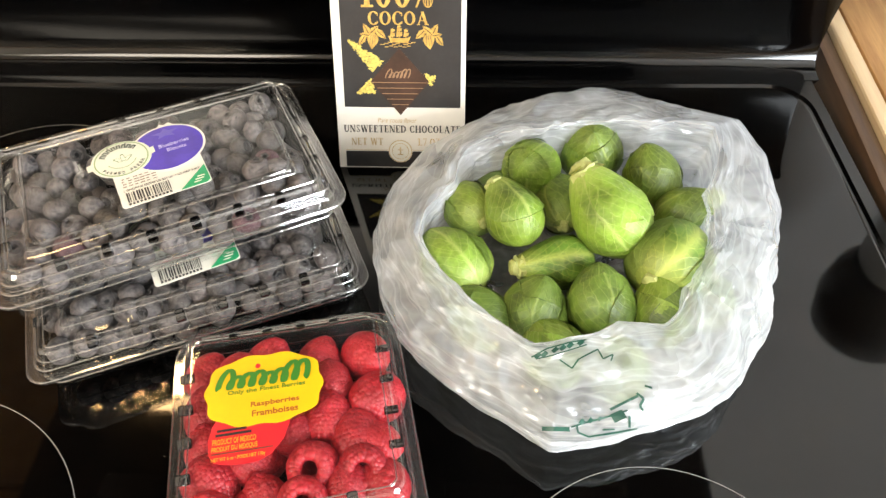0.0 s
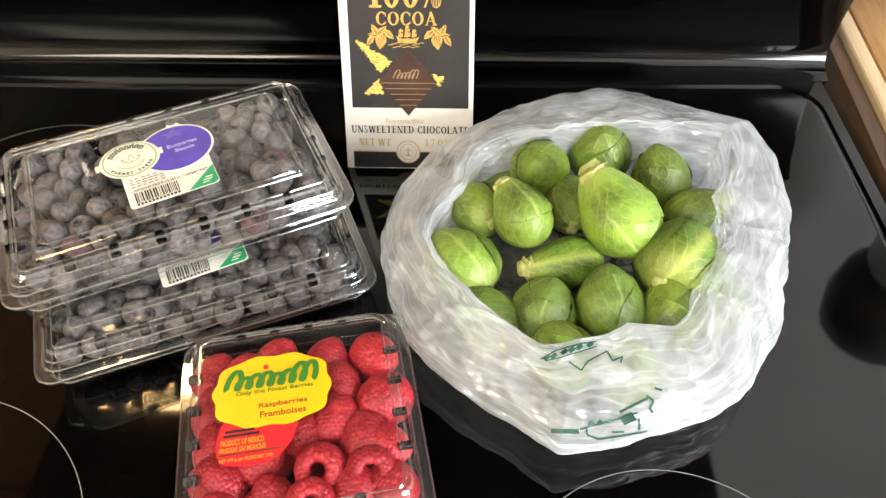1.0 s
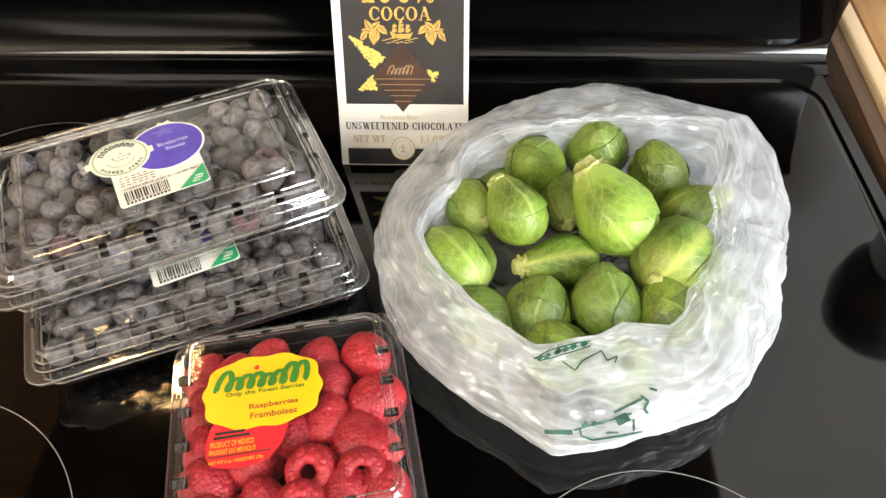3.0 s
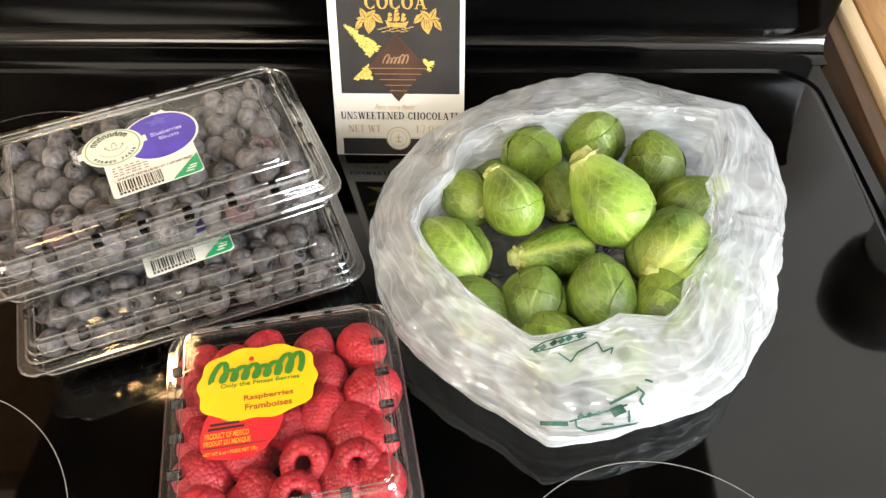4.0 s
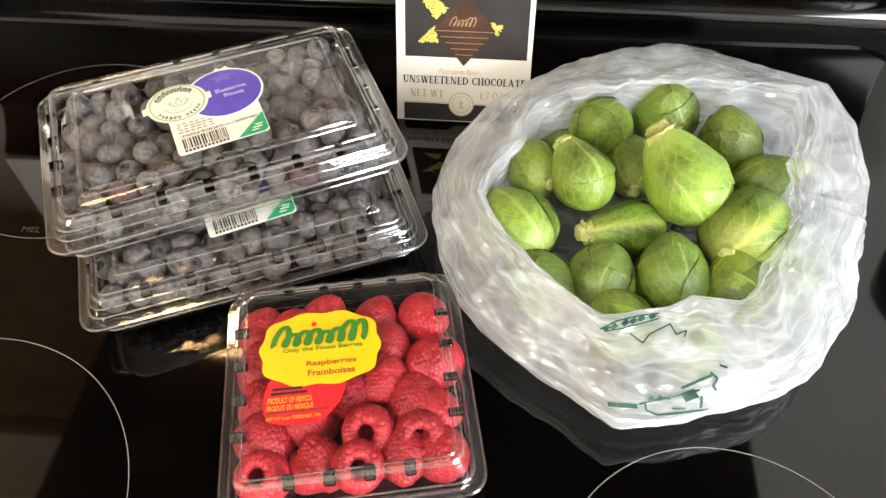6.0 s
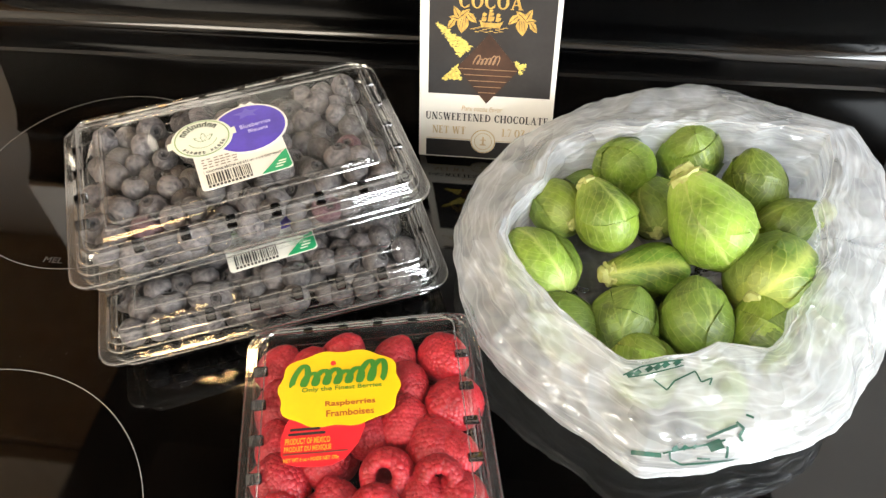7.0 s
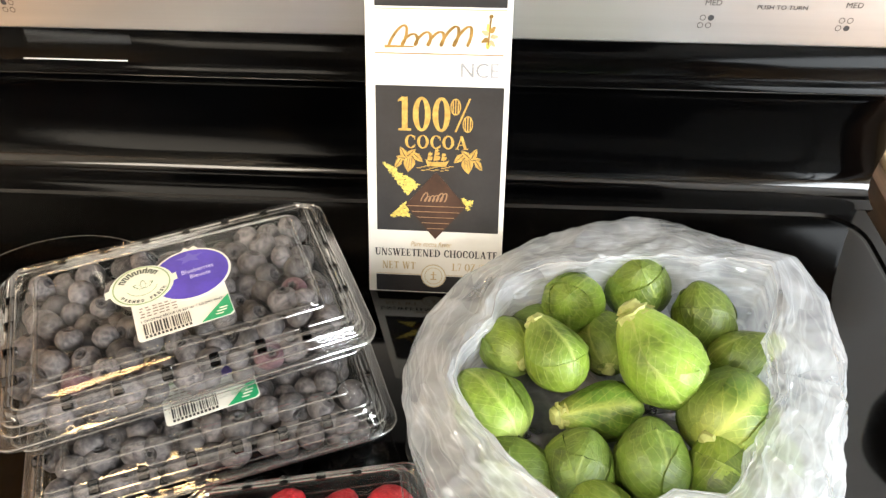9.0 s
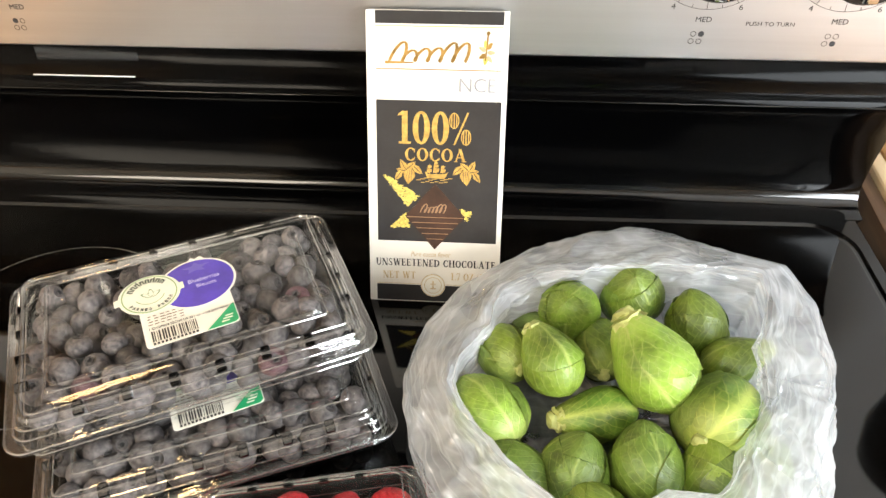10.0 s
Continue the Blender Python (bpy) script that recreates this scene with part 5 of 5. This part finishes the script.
def leaf_bm(L, W, shape, mid, half, off, v0, v1, seed, nu=16, nv=18, whole=False):
    """One wrapping leaf, with its own grain running stem to tip."""
    bm = bmesh.new()
    uv = bm.loops.layers.uv.new("grain")
    grid = []
    for j in range(nv + 1):
        t = j / nv
        v = v0 + (v1 - v0) * t
        hw = half * math.sqrt(max(0.0, 1 - (abs(t - 0.42) / (0.58 if t > 0.42 else 0.52)) ** 2.6)) + 0.02
        if whole:
            hw = half
        row = []
        for i in range(nu + 1):
            u = 2 * i / nu - 1
            a = mid + hw * u
            p0 = Vector((math.cos(a) * 3, math.sin(a) * 3, v * 4 + seed))
            r = W / 2 * sprout_profile(v, shape) + off + 0.0005 * noise.noise(p0) + 0.0011 * noise.noise(Vector((math.cos(a) * 0.9, math.sin(a) * 0.9, v * 1.6 + int(seed / 8) * 3.7))) + 0.0006 * abs(u) ** 10 + 0.0007 * abs(u) ** 6 * noise.noise(p0 * 1.7 + Vector((5, 0, 0))) - 0.0004 * math.exp(-(u * 9) ** 2)
            row.append((bm.verts.new((r * math.cos(a), r * math.sin(a), L * (v - 0.5))), (u * hw / 1.3, t)))
        grid.append(row)
    for j in range(nv):
        for i in range(nu):
            q = (grid[j][i], grid[j][i + 1], grid[j + 1][i + 1], grid[j + 1][i])
            f = bm.faces.new([k[0] for k in q])
            for lp, k in zip(f.loops, q):
                lp[uv].uv = k[1]
    return bm


def sprout(x, y, z, L, W, stem, shape, mat, seed, spin, label):
    rnd = random.Random(seed)
    q = Vector((-stem[0], -stem[1], -stem[2])).to_track_quat("Z", "Y").to_matrix().to_4x4()
    ribbed = spin is None
    if ribbed:
        # midrib turned up and to the front
        v = q.inverted() @ Vector((0.05, -0.45, 0.9))
        spin = math.degrees(math.atan2(v.y, v.x))
    t = thing("brussels_sprout", Matrix.Translation((x, y, z)) @ q @ pose(0, 0, 0, 0, 0, spin), label, "sprout", "sprouts in the bag")
    part("heart", leaf_bm(L, W * 0.985, shape, 0, math.pi, 0, 0.0, 1.0, seed, 30, 22, True), mat, t)
    for k in range(2 if shape >= 0.5 else 3):
        alt = rnd.choice((mat, mat, M_SPROUTPALE, M_SPROUTDARK))
        part("leaf", leaf_bm(L, W, shape, math.pi + (0.9, -0.9, 0.0)[k] if ribbed else k * 1.75 + rnd.uniform(-0.5, 0.5), rnd.uniform(1.2, 1.85), 0.0002 + 0.0002 * k, 0.02, rnd.uniform(0.74, 0.97), seed + k), alt, t)
    k = 1.35 if shape >= 0.5 else 1.0
    end = lathe([(W * 0.01, -L * (0.52 + 0.03 * k)), (W * 0.075 * k, -L * (0.51 + 0.03 * k)), (W * 0.10 * k, -L * 0.51), (W * 0.098 * k, -L * 0.485), (W * 0.135 * k, -L * 0.465), (W * 0.13 * k, -L * 0.44), (W * 0.15 * k, -L * 0.41)], 18)
    for vert in end.verts:
        # leaf scars round the cut end
        w = 1 + 0.55 * noise.noise(vert.co * 240 + Vector((seed, 0, 0)))
        vert.co.x, vert.co.y, vert.co.z = vert.co.x * w, vert.co.y * w, vert.co.z + 0.0012 * noise.noise(vert.co * 300)
    part("stem", end, M_STEM, t, "pale trimmed stem end")


G, GP, GD = M_SPROUT, M_SPROUTPALE, M_SPROUTDARK
GREEN = "round green brussels sprout with wrapped veined leaves"
for row in ((0.191, 0.415, 0.052, 0.057, 0.047, (-0.55, 0.62, 0.55), 1, GP, 1, 40, "large pear-shaped pale green brussels sprout on top of the heap"),
            (0.136, 0.419, 0.046, 0.042, 0.037, (-0.45, 0.75, 0.35), 1, G, 2, 0, GREEN),
            (0.101, 0.393, 0.031, 0.046, 0.039, (0.62, -0.70, -0.25), 0, GP, 3, 80, "pale green brussels sprout lying against the bag"),
            (0.161, 0.396, 0.028, 0.047, 0.034, (-0.92, -0.25, 0.1), 1, M_SPROUTRIB, 4, None, "brussels sprout with a broad pale outer leaf and cut stem"),
            (0.149, 0.463, 0.042, 0.040, 0.036, (0.2, 0.5, -0.8), 0, GP, 5, 60, GREEN),
            (0.189, 0.484, 0.040, 0.044, 0.039, (0.1, 0.4, -0.9), 0, G, 6, 130, GREEN),
            (0.225, 0.462, 0.038, 0.042, 0.035, (0.3, -0.3, -0.9), 0, G, 7, 200, GREEN),
            (0.243, 0.436, 0.034, 0.040, 0.030, (0.88, 0.2, 0.3), 1, G, 8, 20, GREEN),
            (0.228, 0.396, 0.034, 0.055, 0.046, (-0.55, -0.72, 0.2), 0, M_SPROUTRIB, 9, None, "dark green brussels sprout with a pale midrib"),
            (0.219, 0.365, 0.027, 0.040, 0.034, (0.2, -0.6, -0.7), 0, G, 10, 10, GREEN),
            (0.184, 0.368, 0.029, 0.042, 0.037, (0.1, -0.5, -0.8), 0, GD, 11, 75, GREEN),
            (0.148, 0.364, 0.026, 0.039, 0.035, (-0.2, -0.4, -0.9), 0, GD, 12, 30, GREEN),
            (0.157, 0.340, 0.019, 0.040, 0.034, (0.5, -0.5, -0.6), 0, G, 13, 15, GREEN),
            (0.110, 0.436, 0.034, 0.042, 0.030, (0.35, -0.8, 0.2), 0, G, 14, 110, GREEN),
            (0.116, 0.360, 0.023, 0.042, 0.032, (0.7, -0.5, -0.4), 0, GD, 15, 160, GREEN),
            (0.168, 0.446, 0.030, 0.040, 0.032, (0.0, -0.9, -0.1), 0, GD, 16, 50, GREEN),
            (0.130, 0.455, 0.022, 0.040, 0.034, (-0.4, 0.5, -0.6), 0, GD, 22, 150, GREEN),
            (0.245, 0.375, 0.022, 0.038, 0.034, (-0.4, 0.5, -0.6), 0, GD, 23, 10, GREEN),
            (0.190, 0.330, 0.020, 0.036, 0.032, (0.2, -0.5, -0.8), 0, G, 17, 50, GREEN)):
    sprout(*row[:3], row[3] * 1.06, row[4] * 1.07, *row[5:])

# ---- produce bag ----
BC = Vector((0.180, 0.405, 0))
# angle: outer radius, opening radius, crest height
RIM = ((0, 0.108, 0.067, 0.056), (20, 0.127, 0.074, 0.057), (31, 0.139, 0.094, 0.058), (43, 0.150, 0.113, 0.060), (61, 0.132, 0.091, 0.062), (84, 0.134, 0.078, 0.063), (108, 0.125, 0.076, 0.062),
       (126, 0.121, 0.085, 0.058), (140, 0.121, 0.091, 0.055), (157, 0.125, 0.085, 0.052), (169, 0.127, 0.092, 0.050), (184, 0.125, 0.098, 0.049), (208, 0.119, 0.084, 0.047), (235, 0.116, 0.082, 0.046),
       (246, 0.116, 0.083, 0.046), (257, 0.121, 0.075, 0.047), (277, 0.112, 0.065, 0.047), (296, 0.112, 0.074, 0.047), (318, 0.104, 0.063, 0.050), (342, 0.102, 0.065, 0.054))


def rim_at(a):
    a %= 360
    k = [i for i, r in enumerate(RIM) if r[0] <= a][-1]
    p, q = RIM[k], RIM[(k + 1) % len(RIM)]
    f = (a - p[0]) / ((q[0] - p[0]) % 360)
    return [p[j] + (q[j] - p[j]) * f for j in (1, 2, 3)]


def crease(p):
    """Crumple of thin film: flat facets that meet in sharp folds."""
    return noise.voronoi(p)[0][0] * 1.1


# folds: start and end angle, height along the wall at each end, depth
FOLDS = ((190, 330, 7.4, 6.6, 0.0035), (205, 300, 8.3, 8.9, 0.0030), (225, 345, 9.2, 8.2, 0.0032), (250, 320, 7.0, 7.9, 0.0028), (300, 400, 7.2, 6.4, 0.0035), (320, 395, 8.0, 8.8, 0.0030), (150, 235, 6.9, 7.8, 0.0030),
         (165, 220, 8.2, 9.0, 0.0026), (60, 150, 6.6, 7.0, 0.0018), (340, 420, 4.2, 3.4, 0.0030), (350, 410, 3.2, 4.4, 0.0026), (140, 200, 3.4, 4.3, 0.0030), (100, 170, 4.2, 3.2, 0.0026), (230, 300, 5.3, 6.6, 0.0026), (265, 345, 9.6, 9.0, 0.0026))


def fold(a, u):
    """Film doubled over itself: a sharp step that fades away below."""
    d = 0.0
    for a0, a1, u0, u1, depth in FOLDS:
        f = ((a - a0) % 360) / (a1 - a0)
        if f < 1:
            e = u - (u0 + (u1 - u0) * f + 0.35 * noise.noise(Vector((a * 0.06, u0, 0))))
            d += depth * math.sin(math.pi * f) ** 0.5 * (1 / (1 + math.exp(-22 * e))) * math.exp(-max(e, 0) * 1.6)
    return d


NA = 640
rings = []
for i in range(NA):
    a = 360 * i / NA
    ro, ri, zc = rim_at(a)
    bk = 0.08 * max(0.0, math.sin(radians(a)))
    keys = [(0.02 * ri, 0.009), (0.60 * ri, 0.009), (0.90 * ri, 0.014), (0.98 * ri, zc * 0.62), (ri, zc * 0.90), (ri + 0.0025, zc), (ri + 0.30 * (ro - ri), zc * 0.97), (ri + 0.72 * (ro - ri), zc * (0.84 + bk)),
            (ro, zc * (0.58 + 1.6 * bk)), (ro * 0.99, zc * (0.36 + bk)), (ro * 0.93, 0.010), (ro * 0.82, 0.0022), (ro * 0.55, 0.0012)]
    col = []
    for k in range(len(keys) - 1):
        for s in range(9):
            f = s / 9
            p0, p1, p2, p3 = keys[max(k - 1, 0)], keys[k], keys[k + 1], keys[min(k + 2, len(keys) - 1)]
            r, z = [0.5 * (2 * p1[c] + (p2[c] - p0[c]) * f + (2 * p0[c] - 5 * p1[c] + 4 * p2[c] - p3[c]) * f * f + (3 * p1[c] - p0[c] - 3 * p2[c] + p3[c]) * f ** 3) for c in (0, 1)]
            u = k + f
            ar = radians(a)
            w = min(1, max(0, u - 1.5)) * min(1, max(0.0, (11.2 - u) / 1.5))
            q = Vector((math.cos(ar) * 1.5, math.sin(ar) * 1.5, u * 0.30))
            c1 = crease(q + Vector((0.15 * u, 0, 0)))
            c2 = crease(Vector((math.cos(ar) * 2.2, math.sin(ar) * 2.2, u * 0.8 + math.cos(3 * ar))) + Vector((9, 2, 4)))
            # crinkles: long sharp ridges slanting two ways over the wall
            c3 = abs(noise.noise(Vector((math.cos(ar) * 4.2 + 0.35 * u, math.sin(ar) * 4.2 - 0.25 * u, u * 0.55))))
            c4 = abs(noise.noise(Vector((math.cos(ar) * 7.5 - 0.5 * u, math.sin(ar) * 7.5 + 0.4 * u, u * 0.9 + 7))))
            c5 = abs(noise.noise(Vector((math.cos(ar) * 3.0, math.sin(ar) * 3.0, u * 2.4 + 3))))
            fd = w * fold(a, u)
            sgn = -1 if u < 5 else 1
            dr = sgn * fd + w * ((0.0075 - 0.04 * bk) * (c1 - 0.55) + (0.0030 - 0.02 * bk) * (c2 - 0.55) - (0.0022 - 0.012 * bk) * (c3 - 0.2) - 0.0014 * (c4 - 0.2) - 0.0020 * (c5 - 0.2))
            dz = -w * 0.0018 * (c3 + c4 - 0.4) * min(1, z / 0.02) + (0.007 * (c1 - 0.5) + 0.006 * (c2 - 0.5)) * max(0.0, min(1.0, 2.5 - u)) + 0.5 * fd + w * 0.0022 * (c2 - 0.5) * min(1, z / 0.02)
            col.append(((r + dr) * math.cos(ar), (r + dr) * math.sin(ar), max(0.0012, z + dz)))
    rings.append(col)
V = [p for col in rings for p in col]
nr = len(rings[0])
F = [[i * nr + j, ((i + 1) % NA) * nr + j, ((i + 1) % NA) * nr + j + 1, i * nr + j + 1] for i in range(NA) for j in range(nr - 1)]
me = bpy.data.meshes.new("produce_bag")
me.from_pydata(V, [], F)
me.materials.append(M_BAG)
film = me.uv_layers.new(name="film")
for lp in me.loops:
    i, j = divmod(lp.vertex_index, nr)
    film.data[lp.index].uv = (i / NA * 8, j / nr * 3)
me.shade_smooth()
bag = tagged(new("produce_bag", me), "milky crinkled plastic produce bag, rolled open round sprouts", "plastic bag")
bag.matrix_basis = Matrix.Translation(BC)

# milky tube added along the opening for the bright line of its fold
rim_line = []
for k in range(6):
    a6 = 2 * math.pi * k / 6
    rim_line.append([(rings[i][43][0] * (1 + 0.004 * math.cos(a6)), rings[i][43][1] * (1 + 0.004 * math.cos(a6)), rings[i][43][2] + 0.0005 * math.sin(a6)) for i in range(NA)])
part("rim_line", loft(rim_line + rim_line[:1]), M_RIMLINE, bag, "thin bright line drawn along the bag's folded edge")

# green print on the front of the bag, laid on its surface
from mathutils import bvhtree
tree = bvhtree.BVHTree.FromPolygons([Vector(p) for p in V], F)


SLANT = Vector((0.05, 0.19, -0.348)).normalized()


def on_bag(points, width):
    bm = bmesh.new()
    for (x0, y0), (x1, y1) in zip(points, points[1:]):
        n = 8
        last = None
        side = Vector((y0 - y1, x1 - x0, 0)).normalized() * width / 2
        for i in range(n + 1):
            f = i / n
            p = Vector((x0 + (x1 - x0) * f - BC.x, y0 + (y1 - y0) * f - BC.y, 0))
            pair = []
            for s in (-1, 1):
                hit = tree.ray_cast(p + side * s - SLANT * 0.3, SLANT)
                if hit[0]:
                    pair.append(bm.verts.new(hit[0] - SLANT * 0.0007))
            if len(pair) < 2:
                last = None
                continue
            if last and (last[0].co - pair[0].co).length < 0.02:
                bm.faces.new((last[0], last[1], pair[1], pair[0]))
            last = pair
    return bm


PRINT = ((((0.1631, 0.3416), (0.1688, 0.3369), (0.1724, 0.3421), (0.1825, 0.3485), (0.1847, 0.3429), (0.1899, 0.3456), (0.1884, 0.3418)), 0.0008),
         (((0.1491, 0.3427), (0.1577, 0.3481), (0.1695, 0.3522), (0.1773, 0.3539)), 0.0008),
         (((0.1513, 0.3418), (0.1597, 0.3439), (0.1685, 0.3475), (0.1773, 0.351)), 0.0007),
         (((0.1509, 0.3425), (0.1537, 0.345)), 0.0022),
         (((0.1544, 0.3433), (0.1571, 0.3458)), 0.0022),
         (((0.1598, 0.3459), (0.1625, 0.3485)), 0.0022),
         (((0.1637, 0.3473), (0.1664, 0.3499)), 0.0022),
         (((0.1676, 0.349), (0.1703, 0.3516)), 0.0022),
         (((0.173, 0.3508), (0.1757, 0.3533)), 0.0022),
         (((0.1518, 0.3035), (0.1652, 0.3036)), 0.0024),
         (((0.1688, 0.3055), (0.1691, 0.302), (0.1742, 0.2998), (0.1859, 0.3021), (0.1985, 0.3048)), 0.001),
         (((0.1659, 0.3047), (0.1732, 0.3074), (0.1859, 0.3114), (0.1937, 0.3145)), 0.0009),
         (((0.1703, 0.3067), (0.1724, 0.3088)), 0.0022),
         (((0.1747, 0.3075), (0.1763, 0.3098)), 0.0018),
         (((0.1791, 0.3088), (0.1808, 0.3105)), 0.0016),
         (((0.1861, 0.3098), (0.1921, 0.3128)), 0.0048),
         (((0.1854, 0.3146), (0.1917, 0.3182), (0.1995, 0.3225)), 0.0014),
         (((0.199, 0.3241), (0.2022, 0.321), (0.2, 0.3171), (0.2014, 0.3144)), 0.0013),
         (((0.1944, 0.3115), (0.1941, 0.3053)), 0.0012),
         (((0.2034, 0.3282), (0.2068, 0.327)), 0.0012),
         (((0.181, 0.3038), (0.1868, 0.3041)), 0.0009))
for pts, w in PRINT:
    part("print", on_bag(pts, w), M_BAGPRINT, bag, "faded green print", smooth=False)

# crumbs and dust on the glass
rnd = random.Random(31)
V, F = [], []
for i in range(420):
    x, y = rnd.uniform(-0.27, 0.02), 0.10 + 0.30 * rnd.random() ** 1.6
    r, a0 = rnd.uniform(0.00007, 0.00022), rnd.random() * 6
    o = len(V)
    V += [(x + r * rnd.uniform(0.6, 1.6) * math.cos(a0 + k * 1.26), y + r * rnd.uniform(0.6, 1.6) * math.sin(a0 + k * 1.26), 0.00045) for k in range(5)]
    V.append((x, y, 0.00045 + r * 0.7))
    F += [[o + k, o + (k + 1) % 5, o + 5] for k in range(5)]
me = bpy.data.meshes.new("dust")
me.from_pydata(V, [], F)
me.materials.append(M_DUST)
tagged(new("dust", me), "fine pale dust specks on the black glass", "dust", kind="stuff")
